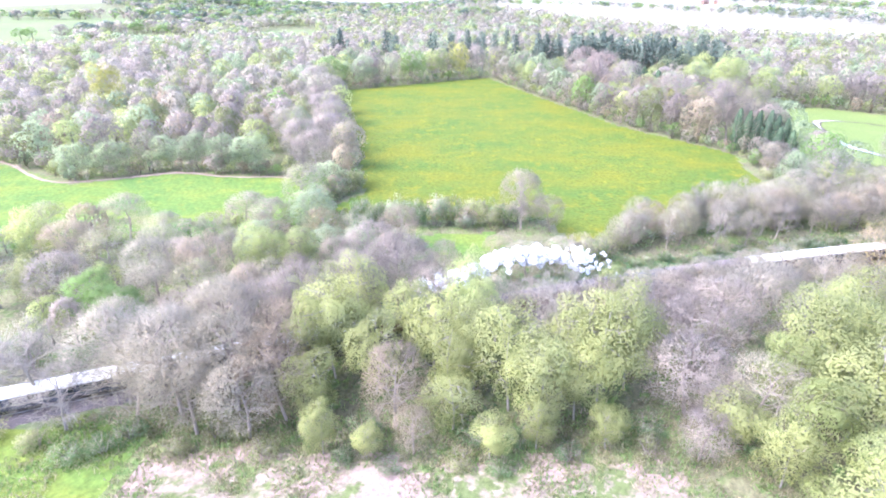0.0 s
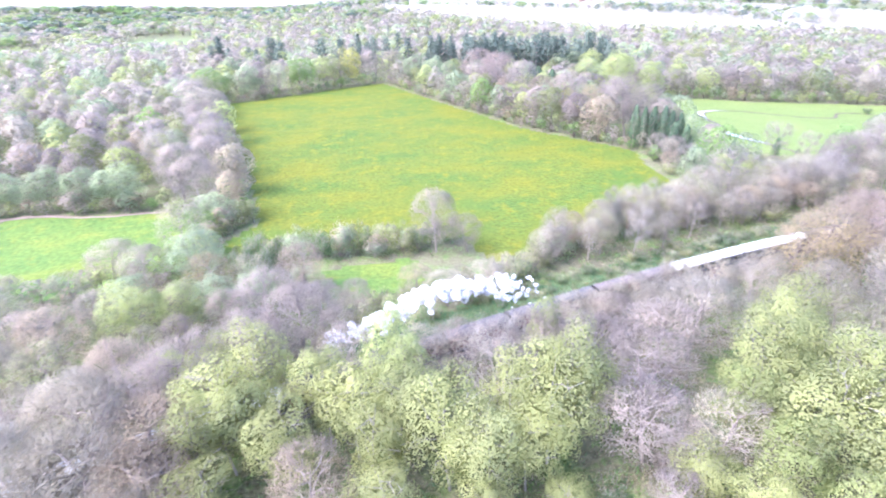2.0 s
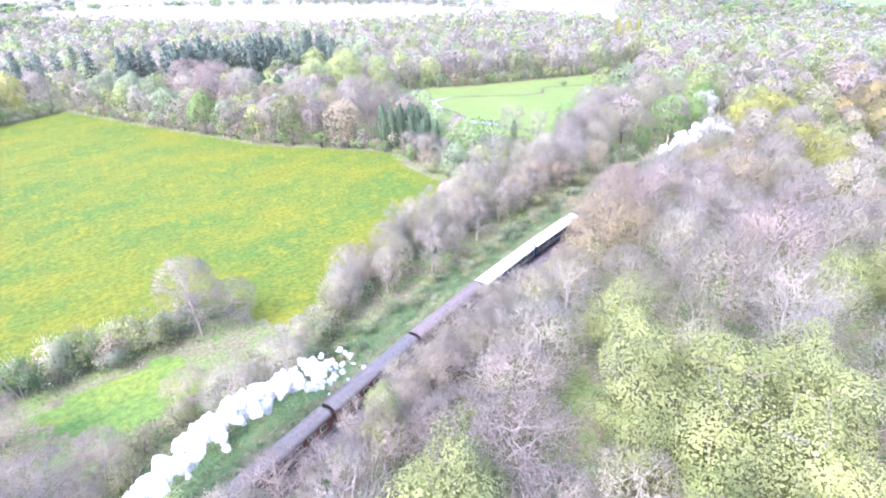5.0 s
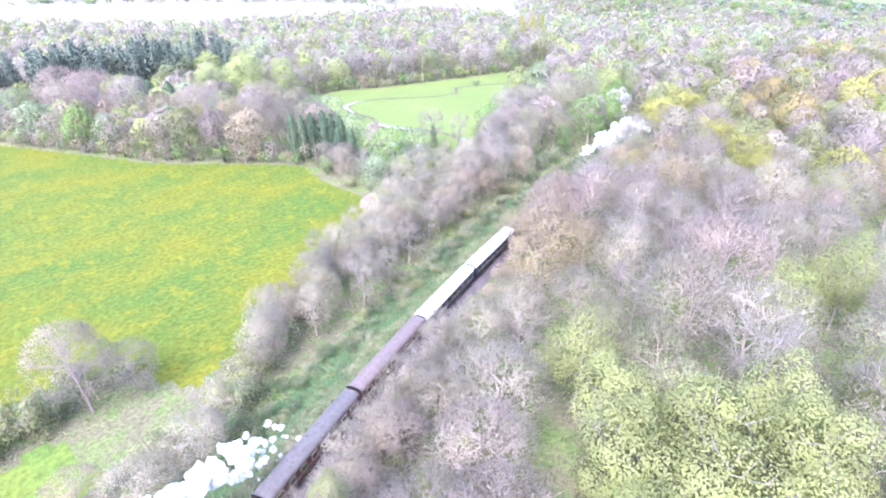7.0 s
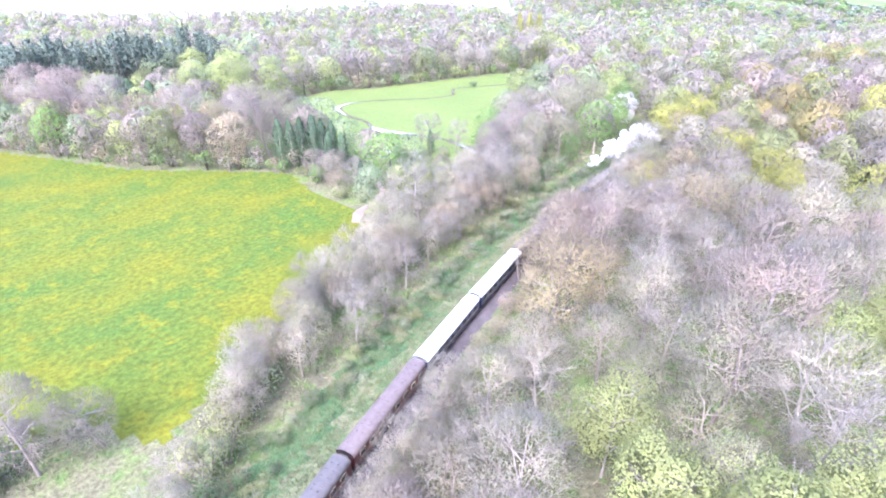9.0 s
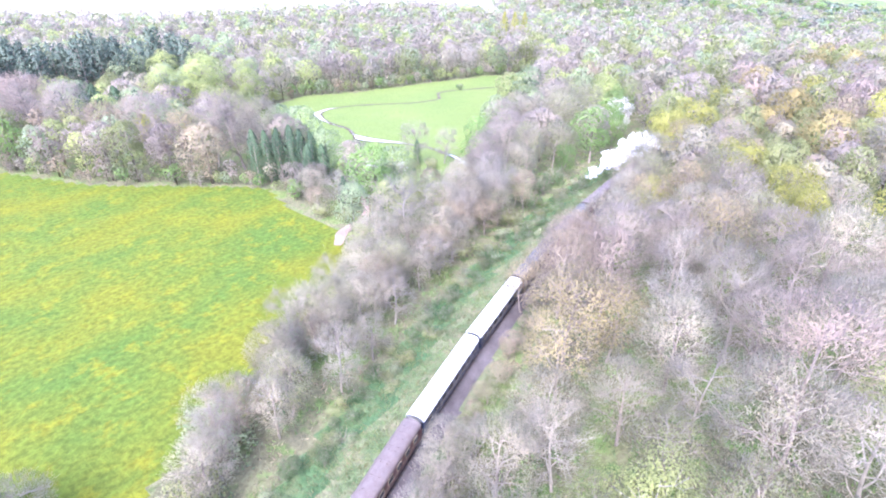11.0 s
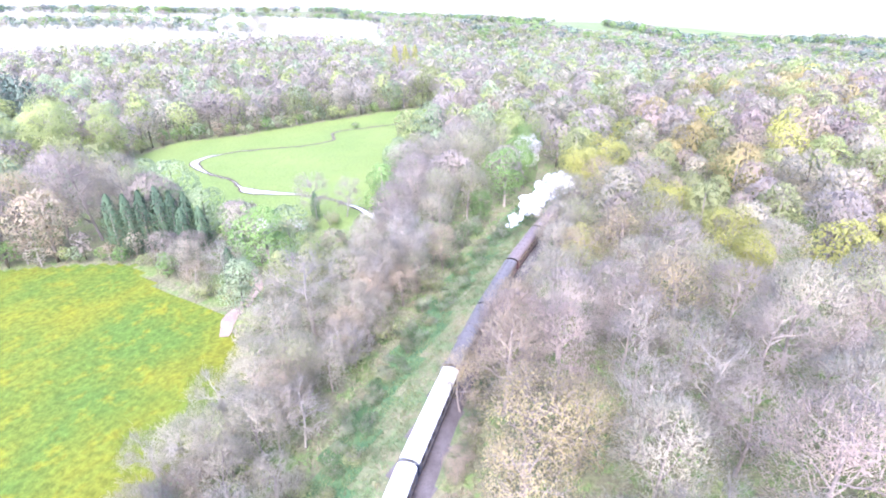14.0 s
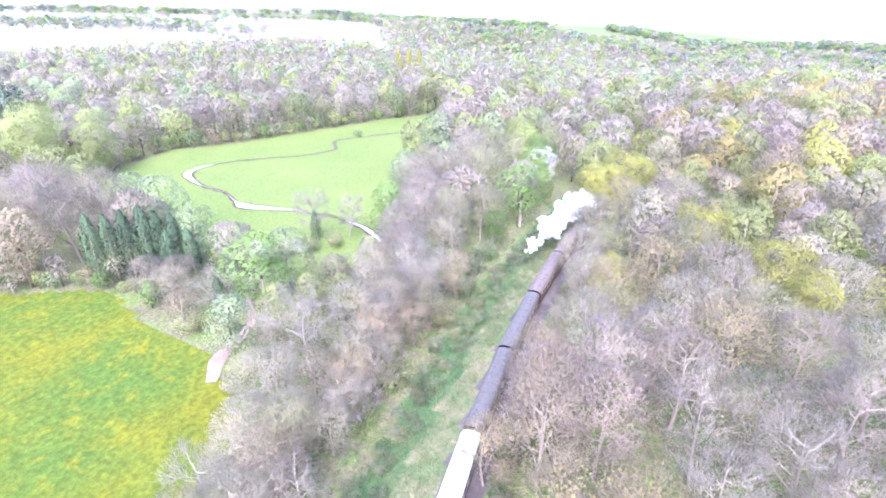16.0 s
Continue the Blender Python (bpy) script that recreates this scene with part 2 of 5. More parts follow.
def land(x, y):
    d = off_track(x, y) if -300 < x < 420 else (y - track_y(max(-300, min(420, x))))
    z = 0.25 * noise.noise(Vector((x * 0.03, y * 0.03, 0)))
    if d < 0:
        z += 1.05 + 4.0 * smooth(7, 55, -d)
    else:
        z += 1.05 * (1 - smooth(4.0, 10.5, d)) - 0.5 * math.exp(-((d - 11.5) / 1.6) ** 2)
    if d < -5 or d > 13:
        z += 0.35 * noise.noise(Vector((x * 0.13, y * 0.13, 3)))
    r = math.hypot(x - 50, y - 50)
    if r > 600:
        z += 14 * smooth(600, 1500, r) * noise.noise(Vector((x * 0.0016, y * 0.0016, 9)))
    z += 20 * smooth(520, 1150, 0.4 * x + 0.92 * y) * smooth(-300, 150, x)
    fall = smooth(20, 100, math.degrees(math.atan2(x - 50, y - 50))) if r > 320 and x > 50 else 0.0
    if fall:
        z -= fall * (0.085 * min(r - 320, 380) + 0.045 * min(max(0, r - 700), 1500) - 200 * smooth(2500, 4600, r))
    if r > 3400:
        z += 90 * smooth(3400, 4700, r) * (1 - fall)
    return z


BIG_FIELD = [(-40, 136), (-31, 150), (-39, 188), (-78, 332), (14, 388), (48, 300), (71, 244), (98, 209), (103, 199), (98, 180),
             (99, 161), (87, 142), (61, 132), (42, 123), (28, 117), (22, 132), (-10, 130), (-28, 130)]
LEFT_FIELD = [(-300, 215), (-166, 174), (-127, 153), (-100, 166), (-59, 163), (-42, 142), (-40, 128), (-58, 119), (-110, 106), (-300, 60)]
SMALL_FIELD = [(-14, 119), (9, 122), (12, 108), (-4, 106)]
MEADOW = [(140, 282), (182, 294), (208, 278), (255, 262), (303, 237), (268, 212), (236, 199), (206, 194), (178, 179), (157, 166),
          (136, 160), (124, 172), (128, 200), (130, 238)]
SCRUB = [(-42, 44), (-20, 43), (0, 42), (22, 43), (34, 37), (36, 10), (-46, 10)]
PADDOCK = [(-130, 40), (-60, 51), (-43, 46), (-44, 10), (-130, 10)]
PALE = [(255, 690), (330, 640), (560, 600), (671, 450), (831, 430), (1050, 700), (1050, 1300), (500, 1850), (-80, 1900), (60, 1000)]
FAR_GREEN = [[(430, 228), (464, 168), (530, 92), (660, 90), (560, 205)], [(-951, 1164), (-753, 1112), (-527, 801), (-365, 480), (-520, 480)],
             [(-421, 660), (-457, 750), (-325, 684), (-276, 570), (-365, 577)], [(-263, 633), (-281, 823), (-213, 829), (-158, 600)],
             [(900, 60), (1150, -40), (1250, 160), (980, 260)], [(-700, 700), (-400, 800), (-300, 1100), (-700, 1100)]]


def inside(poly, x, y):
    hit, j = False, len(poly) - 1
    for i in range(len(poly)):
        (xi, yi), (xj, yj) = poly[i], poly[j]
        if (yi > y) != (yj > y) and x < (xj - xi) * (y - yi) / (yj - yi) + xi:
            hit = not hit
        j = i
    return hit


def edge_distance(poly, x, y):
    best = 1e9
    for (ax, ay), (bx, by) in zip(poly, poly[1:] + poly[:1]):
        ux, uy = bx - ax, by - ay
        s = max(0, min(1, ((x - ax) * ux + (y - ay) * uy) / (ux * ux + uy * uy)))
        best = min(best, math.hypot(x - ax - s * ux, y - ay - s * uy))
    return best


def cover(x, y):
    """Which surface the land has at a place."""
    if -300 < x < 420:
        d = off_track(x, y)
        if -2.9 < d < 2.6:
            return 9
        if 7.4 + 1.6 * noise.noise(Vector((x * 0.1, y * 0.1, 2))) < d < 13.5 and -20 < x < 212:
            return 10
        if 0 <= d < 12.5 and -20 < x < 212 or -4.4 < d < 4 and x < 230:
            return 4
    wob = 5.0 * noise.noise(Vector((x * 0.12, y * 0.12, 5)))
    for n, poly in ((0, BIG_FIELD), (1, LEFT_FIELD), (1, SMALL_FIELD), (2, MEADOW), (5, SCRUB), (1, PADDOCK), (6, PALE)):
        if inside(poly, x + (wob if n == 5 else 0), y + (wob if n == 5 else 0)):
            return n
    # past 1950 m the pale colour stands in for haze and white sky
    if math.hypot(x - 50, y - 50) > 1950 or (math.hypot(x - 50, y - 50) > 690 and x > 1.25 * y + 20 * math.sin(y * 0.02)):
        return 6 if math.hypot(x - 50, y - 50) > 1950 else 7
    if any(inside(p, x, y) for p in FAR_GREEN):
        return 7
    return 3


# ---- mesh helpers ----
def mesh_np(name, verts, tris, mats=(), ids=None, shade=False, normals=None):
    me = bpy.data.meshes.new(name)
    verts, tris = np.asarray(verts, np.float32), np.asarray(tris, np.int32)
    me.vertices.add(len(verts))
    me.vertices.foreach_set("co", verts.ravel())
    me.loops.add(tris.size)
    me.loops.foreach_set("vertex_index", tris.ravel())
    me.polygons.add(len(tris))
    me.polygons.foreach_set("loop_start", np.arange(len(tris), dtype=np.int32) * tris.shape[1])
    if ids is not None:
        me.polygons.foreach_set("material_index", np.asarray(ids, np.int32))
    for m in mats:
        me.materials.append(m)
    me.update(calc_edges=True)
    if shade or normals is not None:
        me.polygons.foreach_set("use_smooth", np.ones(len(tris), bool))
    if normals is not None:
        me.normals_split_custom_set_from_vertices(normals.tolist())
    return me


def billow(v, t, keep=0.2):
    """Turn each leaf and twig outwards from the mass it grows in; returns the faces and the vertex normals."""
    lo, hi = v.min(0) - 0.5, v.max(0) + 0.5
    n = 16
    cell = (hi - lo) / n
    mid = v[t].mean(1)
    g = np.zeros((n + 2,) * 3)
    k = np.clip(((mid - lo) / cell).astype(int), 0, n - 1) + 1
    np.add.at(g, (k[:, 0], k[:, 1], k[:, 2]), 1.0)
    for _ in range(3):
        for ax in range(3):
            g = (np.roll(g, 1, ax) + g + np.roll(g, -1, ax)) / 3
    grad = np.stack(np.gradient(g), -1) / cell
    out = -grad[k[:, 0], k[:, 1], k[:, 2]]
    heart = v.mean(0) - [0, 0, 0.12 * (hi[2] - lo[2])]
    out = unit(0.55 * unit(out) + 0.8 * unit((mid - heart) / (hi - lo)))
    face = np.cross(v[t[:, 1]] - v[t[:, 0]], v[t[:, 2]] - v[t[:, 0]])
    face = unit(face)
    back = (face * out).sum(1) < 0
    t = t.copy()
    t[back] = t[back][:, ::-1]
    face[back] *= -1
    nv = np.zeros_like(v)
    np.add.at(nv, t.ravel(), np.repeat(unit(out + keep * face), 3, 0))
    return t, unit(nv)


def part(name, bm, mat, parent, label=""):
    me = bpy.data.meshes.new(name)
    bm.to_mesh(me)
    bm.free()
    me.materials.append(mat)
    ob = new(name, me)
    ob.parent = parent
    return tagged(ob, label)


def share(name, me, parent, m=None):
    ob = new(name, me)
    ob.parent = parent
    if m is not None:
        ob.matrix_basis = m
    return ob


def box(bm, x0, x1, y0, y1, z0, z1, bev=0.0):
    made = bmesh.ops.create_cube(bm, size=1, matrix=pose((x0 + x1) / 2, (y0 + y1) / 2, (z0 + z1) / 2) @ Matrix.Diagonal((x1 - x0, y1 - y0, z1 - z0, 1)))
    if bev:
        edges = list({e for v in made["verts"] for e in v.link_edges})
        bmesh.ops.bevel(bm, geom=edges, offset=bev, segments=2, affect="EDGES")
    return bm


def drum(bm, r, depth, m, r2=None, seg=20):
    bmesh.ops.create_cone(bm, cap_ends=True, segments=seg, radius1=r, radius2=r if r2 is None else r2, depth=depth, matrix=m)
    return bm


def tube(points, radii, sides=5):
    """Rings along a bent line, joined into a tapered limb."""
    pts = np.asarray(points, float)
    t = np.gradient(pts, axis=0)
    t /= np.linalg.norm(t, axis=1)[:, None] + 1e-9
    ref = np.where(np.abs(t[:, 2:3]) > 0.9, [[1.0, 0, 0]], [[0, 0, 1.0]])
    a = np.cross(t, ref)
    a /= np.linalg.norm(a, axis=1)[:, None] + 1e-9
    b = np.cross(t, a)
    ang = np.arange(sides) * 2 * np.pi / sides
    v = pts[:, None] + np.asarray(radii)[:, None, None] * (a[:, None] * np.cos(ang)[None, :, None] + b[:, None] * np.sin(ang)[None, :, None])
    tris = []
    for i in range(len(pts) - 1):
        for j in range(sides):
            k = (j + 1) % sides
            p, q, r, s = i * sides + j, i * sides + k, (i + 1) * sides + k, (i + 1) * sides + j
            tris += [(p, q, r), (p, r, s)]
    return v.reshape(-1, 3), np.array(tris)


def joined(pieces):
    vs, ts, n = [], [], 0
    for v, t in pieces:
        vs.append(v)
        ts.append(np.asarray(t) + n)
        n += len(v)
    return np.concatenate(vs), np.concatenate(ts)


def unit(v):
    return v / (np.linalg.norm(v, axis=-1, keepdims=True) + 1e-9)


def slivers(rng, base, way, length, width, face=None):
    """Twigs: one thin tapering triangle each, laid towards face where one is given."""
    other = rng.normal(size=way.shape)
    side = unit(np.cross(way, other if face is None else face + 0.3 * other)) * (width / 2)[:, None]
    v = np.stack([base - side, base + side, base + way * length[:, None]], 1).reshape(-1, 3)
    return v, np.arange(len(v)).reshape(-1, 3)


def leaves(rng, centre, size, face=None):
    """Leaf sprays: small bent-free triangles turned at random, or mostly towards face."""
    n = rng.normal(size=centre.shape)
    if face is not None:
        n = unit(n) * 0.8 + face
    n = unit(n)
    a = unit(np.cross(n, rng.normal(size=centre.shape)))
    b = np.cross(n, a)
    s = size[:, None]
    v = np.stack([centre + a * s * 0.62, centre - a * s * 0.4 + b * s * 0.55, centre - a * s * 0.4 - b * s * 0.55], 1).reshape(-1, 3)
    return v, np.arange(len(v)).reshape(-1, 3)


def shell(rng, cen, rad, count, up, depth, squash=0.85):
    """Places on the outside of a heap of rounded masses, more of them on top where the light is."""
    m = count * 3
    k = rng.integers(0, len(cen), m)
    n = unit(rng.normal(size=(m, 3)) + [0, 0, up])
    p = cen[k] + n * (rad[k] * rng.uniform(*depth, m))[:, None] * [1, 1, squash]
    free = np.ones(m, bool)
    for c, r in zip(cen, rad):
        free &= np.linalg.norm((p - c) / [1, 1, squash], axis=1) > 0.74 * r
    pick_from = np.flatnonzero(free)[:count]
    return p[pick_from], n[pick_from], k[pick_from]


def skeleton_of(rng, H, R, limbs, subs, low=0.16, lean=0.05, crown_mid=0.57, crown_half=0.43, r0=None):
    """Trunk and limbs of a tree; returns the pieces and the outer branches (start, end)."""
    r0 = r0 or 0.013 * H + 0.03
    top = np.array([rng.normal() * lean * H, rng.normal() * lean * H, 0.8 * H])
    s = np.linspace(0, 1, 6)[:, None]
    sway = np.sin(s * 3.1) * rng.normal(size=(1, 3)) * 0.03 * H * [1, 1, 0]
    trunk = s * top + sway
    trunk[0] = (0, 0, -0.4)
    out = [tube(trunk, r0 * np.linspace(1.15, 0.22, 6), 6)]
    mid, half = np.array([top[0] * 0.5, top[1] * 0.5, crown_mid * H]), np.array([R, R, crown_half * H])
    branches = []
    for i in range(limbs):
        f = low + (0.78 - low) * (i + rng.random()) / limbs
        k = f / 0.8 * 5 if f < 0.8 else 5
        start = trunk[int(min(4, k))] * (1 - (k - int(min(4, k)))) + trunk[int(min(4, k)) + 1] * (k - int(min(4, k)))
        a = i * 2.4 + rng.random() * 0.7
        up = -0.6 + 1.55 * (i + 0.5) / limbs + rng.normal() * 0.12
        d = unit(np.array([math.cos(a), math.sin(a), up]))
        end = mid + d * half * rng.uniform(0.6, 0.85)
        bend = (start + end) / 2 + np.array([0, 0, rng.uniform(-0.02, 0.06) * H])
        pts = np.array([start, (start + bend) / 2 + rng.normal(size=3) * 0.1, bend, (bend + end) / 2 + rng.normal(size=3) * 0.15, end])
        out.append(tube(pts, r0 * np.array([0.42, 0.34, 0.26, 0.17, 0.07]), 4))
        for j in range(subs):
            g = rng.uniform(0.35, 1.0) * 4
            q = int(min(3, g))
            st = pts[q] * (1 - (g - q)) + pts[q + 1] * (g - q)
            dd = unit(unit((st - mid) / half) * 0.9 + rng.normal(size=3) * 0.55 + [0, 0, 0.3])
            en = st + dd * R * rng.uniform(0.25, 0.5)
            lim = np.linalg.norm((en - mid) / half)
            if lim > 1:
                en = mid + (en - mid) / lim
            out.append(tube([st, en], [0.13 * r0 + 0.01, 0.012], 3))
            branches.append((st, en))
    return out, branches, mid, half


def twiggy(seed, H, R, limbs=9, subs=6, twigs=2400, width=0.07, length=1.3, buds=0.5, bud=0.2, fill=0.72):
    """A tree still bare or just breaking bud: fine twigs all through the crown."""
    rng = np.random.default_rng(seed)
    out, br, mid, half = skeleton_of(rng, H, R, limbs, subs)
    st, en = np.array([b[0] for b in br]), np.array([b[1] for b in br])
    k = rng.integers(0, len(br), twigs)
    f = rng.uniform(0.1, 1.0, twigs)[:, None]
    base = st[k] * (1 - f) + en[k] * f + rng.normal(size=(twigs, 3)) * 0.25
    # the outer dome, in lumps round the branch ends
    dome = int(twigs * fill)
    d = unit(unit((en[k[:dome]] - mid) / half) + rng.normal(size=(dome, 3)) * 0.3 + [0, 0, 0.2])
    base[:dome] = mid + d * half * rng.uniform(0.72, 0.92, dome)[:, None]
    face = unit((base - mid) / half + [0, 0, 0.3])
    way = unit(face * 0.4 + rng.normal(size=(twigs, 3)) * 0.55 + [0, 0, 0.25])
    ln = rng.uniform(0.5, 1.0, twigs) * length
    tw = slivers(rng, base, way, ln, rng.uniform(0.6, 1.2, twigs) * width, face)
    nb = int(twigs * buds)
    tips = (base + way * (ln * rng.uniform(0.5, 1.0, twigs))[:, None])[:nb]
    bd = leaves(rng, tips, rng.uniform(0.6, 1.3, nb) * bud, face[:nb] * 2) if nb else (np.zeros((0, 3)), np.zeros((0, 3), int))
    return joined(out), joined([tw, bd]), np.r_[np.zeros(twigs, int), np.ones(nb, int)]


def leafy(seed, H, R, clumps=34, per=85, leaf=0.36, limbs=8, low=0.15, mid_f=0.56, half_f=0.44, droop=0.0):
    """A tree in leaf: rounded sprays of leaves round the branch ends, with gaps between."""
    rng = np.random.default_rng(seed)
    out, br, mid, half = skeleton_of(rng, H, R, limbs, 3, low, 0.03, mid_f, half_f, 0.095)
    d = unit(rng.normal(size=(clumps, 3)) + [0, 0, 0.25])
    cen = mid + d * half * rng.uniform(0.35, 0.88, clumps)[:, None]
    rad = rng.uniform(0.24, 0.46, clumps) * R
    p, n, k = shell(rng, cen, rad, clumps * per, 0.35, (0.78, 1.06))
    p[:, 2] -= droop * rng.random(len(k)) ** 2 * rad[k]
    lf = leaves(rng, p, rng.uniform(0.6, 1.25, len(k)) * leaf, n * 2.2 + [0, 0, 0.5])
    return joined(out), lf, np.zeros(len(k), int)


def conical(seed, H, R, count=2200, leaf=0.5):
    """A dense column of drooping evergreen sprays."""
    rng = np.random.default_rng(seed)
    trunk = tube([(0, 0, -0.4), (0, 0, H * 0.5), (0.1, 0, H * 0.95)], [0.22, 0.14, 0.03], 6)
    f = rng.random(count) ** 0.8
    a = rng.uniform(0, 6.283, count)
    prof = R * np.minimum(1, (1.02 - f) * 2.2) ** 0.7 * (0.82 + 0.2 * np.sin(a * 5 + f * 9 + seed) + 0.12 * rng.normal(size=count))
    p = np.stack([np.cos(a) * prof, np.sin(a) * prof, 0.3 + f * H], 1)
    n = np.stack([np.cos(a), np.sin(a), 0 * a + 0.3], 1)
    return trunk, leaves(rng, p, rng.uniform(0.6, 1.2, count) * leaf, n), np.zeros(count, int)


def pine(seed, H, R, count=900, leaf=0.75):
    """A plantation pine: tall bare pole, ragged dark top."""
    rng = np.random.default_rng(seed)
    trunk = [tube([(0, 0, -0.4), (0.1, 0.1, H * 0.5), (0.2, 0, H * 0.96)], [0.24, 0.17, 0.03], 5)]
    pts = []
    for i in range(26):
        f = 0.45 + 0.53 * i / 26
        a = i * 2.4
        ln = R * (1.05 - f) / 0.6 * rng.uniform(0.7, 1.15) + 0.3
        tip = np.array([math.cos(a) * ln, math.sin(a) * ln, f * H + 0.15 * ln])
        trunk.append(tube([(0.1, 0, f * H), tip], [0.06, 0.02], 3))
        m = count // 26
        s = rng.uniform(0.2, 1.05, m)[:, None]
        pts.append(np.array([0.1, 0, f * H]) * (1 - s) + tip * s + rng.normal(size=(m, 3)) * [0.45, 0.45, 0.3])
    p = np.concatenate(pts)
    return joined(trunk), leaves(rng, p, rng.uniform(0.6, 1.2, len(p)) * leaf), np.zeros(len(p), int)


def bushy(seed, H, R, clumps=14, per=110, leaf=0.26, twigs=500):
    """A shrub: many stems from the ground, leaf sprays down to it."""
    rng = np.random.default_rng(seed)
    stems = []
    for i in range(7):
        a = i * 0.9 + rng.random()
        e = np.array([math.cos(a) * R * 0.55, math.sin(a) * R * 0.55, H * rng.uniform(0.55, 0.85)])
        stems.append(tube([(e[0] * 0.1, e[1] * 0.1, -0.3), e * [0.55, 0.55, 0.6], e], [0.09, 0.06, 0.02], 4))
    a = rng.uniform(0, 6.283, clumps)
    rr = R * 0.72 * np.sqrt(rng.random(clumps))
    rad = rng.uniform(0.3, 0.48, clumps) * min(R, H * 0.8)
    cen = np.stack([np.cos(a) * rr, np.sin(a) * rr, np.maximum(rad * 0.6, (H - rad) * rng.uniform(0.35, 1, clumps) * (1 - 0.5 * (rr / R) ** 2))], 1)
    k = rng.integers(0, clumps, clumps * per)
    n = unit(rng.normal(size=(len(k), 3)))
    p = cen[k] + n * (rad[k] * rng.uniform(0.5, 1.08, len(k)) ** 0.6)[:, None]
    p[:, 2] = np.maximum(p[:, 2], 0.05)
    lf = leaves(rng, p, rng.uniform(0.6, 1.25, len(k)) * leaf, n * 2)
    k = rng.integers(0, clumps, twigs)
    way = unit(rng.normal(size=(twigs, 3)) * 0.7 + [0, 0, 0.7])
    tw = slivers(rng, cen[k] + way * rad[k][:, None] * 0.5, way, rad[k] * rng.uniform(0.5, 0.9, twigs), np.full(twigs, 0.06))
    return joined(stems), joined([tw, lf]), np.r_[np.zeros(twigs, int), np.ones(len(p), int)]


# ---- the ground: one sheet to the horizon ----
def axis_steps(a, b, fine, end_a, end_b):
    mid = list(np.arange(a, b + 0.01, fine))
    lo, hi, s = [], [], fine
    x = a
    while x > end_a:
        s *= 1.13
        x -= s
        lo.append(x)
    s, x = fine, b
    while x < end_b:
        s *= 1.13
        x += s
        hi.append(x)
    return lo[::-1] + mid + hi


def build_ground():
    xs, ys = axis_steps(-150, 290, 1.8, -4600, 4600), axis_steps(0, 400, 1.8, -4600, 4600)
    nx = len(xs)
    verts = [(x, y, land(x, y)) for y in ys for x in xs]
    faces, ids = [], []
    for j in range(len(ys) - 1):
        for i in range(nx - 1):
            faces.append((j * nx + i, j * nx + i + 1, (j + 1) * nx + i + 1, (j + 1) * nx + i))
            ids.append(cover((xs[i] + xs[i + 1]) / 2, (ys[j] + ys[j + 1]) / 2))
    me = mesh_np("ground", verts, faces, (M_FIELD, M_LEFT, M_MEADOW, M_FLOOR, M_STRIP, M_SCRUB, M_PALE, M_FARGRASS, M_PATH, M_BALLAST, M_BRAMBLE), ids, True)
    tagged(new("ground", me), "rolling farmland ground of buttercup meadow, pasture, wood floor, pale arable and haze-white far land", "ground", kind="structure")


build_ground()


def ribbon(name, line, widths, mat, lift, label, category, kind="structure", ragged=0.0):
    """A strip laid along a smooth line over the land."""
    pts = np.array(line, float)
    s = np.r_[0, np.cumsum(np.linalg.norm(np.diff(pts, axis=0), axis=1))]
    u = np.arange(0, s[-1], 1.2)

    def spline(col):
        m = np.gradient(col, s)
        out = []
        for v in u:
            i = min(len(s) - 2, int(np.searchsorted(s, v, side="right") - 1))
            h = s[i + 1] - s[i]
            t = (v - s[i]) / h
            out.append((2 * t**3 - 3 * t**2 + 1) * col[i] + (t**3 - 2 * t**2 + t) * h * m[i] + (3 * t**2 - 2 * t**3) * col[i + 1] + (t**3 - t**2) * h * m[i + 1])
        return np.array(out)

    x, y, w = spline(pts[:, 0]), spline(pts[:, 1]), np.interp(u, s, widths)
    tx, ty = np.gradient(x), np.gradient(y)
    n = np.hypot(tx, ty) + 1e-9
    verts, faces = [], []
    for i in range(len(u)):
        for k in range(5):
            f = (k - 2) / 4
            j = f * max(0.04, w[i] + ragged * min(1, 0.3 + w[i]) * noise.noise(Vector((x[i] * 0.35, y[i] * 0.35, k * 3.1))))
            px, py = x[i] - ty[i] / n[i] * j, y[i] + tx[i] / n[i] * j
            verts.append((px, py, max(land(px, py), land(x[i], y[i])) + lift))
    for i in range(len(u) - 1):
        for k in range(4):
            a = i * 5 + k
            faces.append((a, a + 5, a + 6, a + 1))
    tagged(new(name, mesh_np(name, verts, faces, (mat,), None, True)), label, category, kind=kind)


STREAM = [(290, 222), (256, 231), (244, 239), (231, 245), (219, 236), (208, 240), (193, 254), (181, 261), (174, 263), (167, 260), (163, 252),
          (161, 245), (159.5, 230), (156, 222), (154.5, 217), (157, 208), (160, 200), (161, 194), (161, 182), (158, 171), (151, 160)]
STREAM_W = [0.05, 0.05, 0.05, 0.1, 0.05, 0.05, 0.05, 0.1, 1.4, 2.8, 1.6, 0.1, 0.05, 0.2, 3.4, 2.0, 0.2, 0.05, 0.1, 1.4, 0.3]
# a dark margin along the water: mud with the bank's shade painted in
ribbon("stream_bank", STREAM, [w + 1.5 for w in STREAM_W], M_MUD_SHADE, 0.05, "muddy cattle-trodden stream bank winding through the meadow, its shadow line painted in", "bank", ragged=1.2)
ribbon("stream", STREAM, STREAM_W, M_WATER, 0.12, "shallow meandering stream, the white sky's reflection put into its colour", "stream", ragged=0.25)
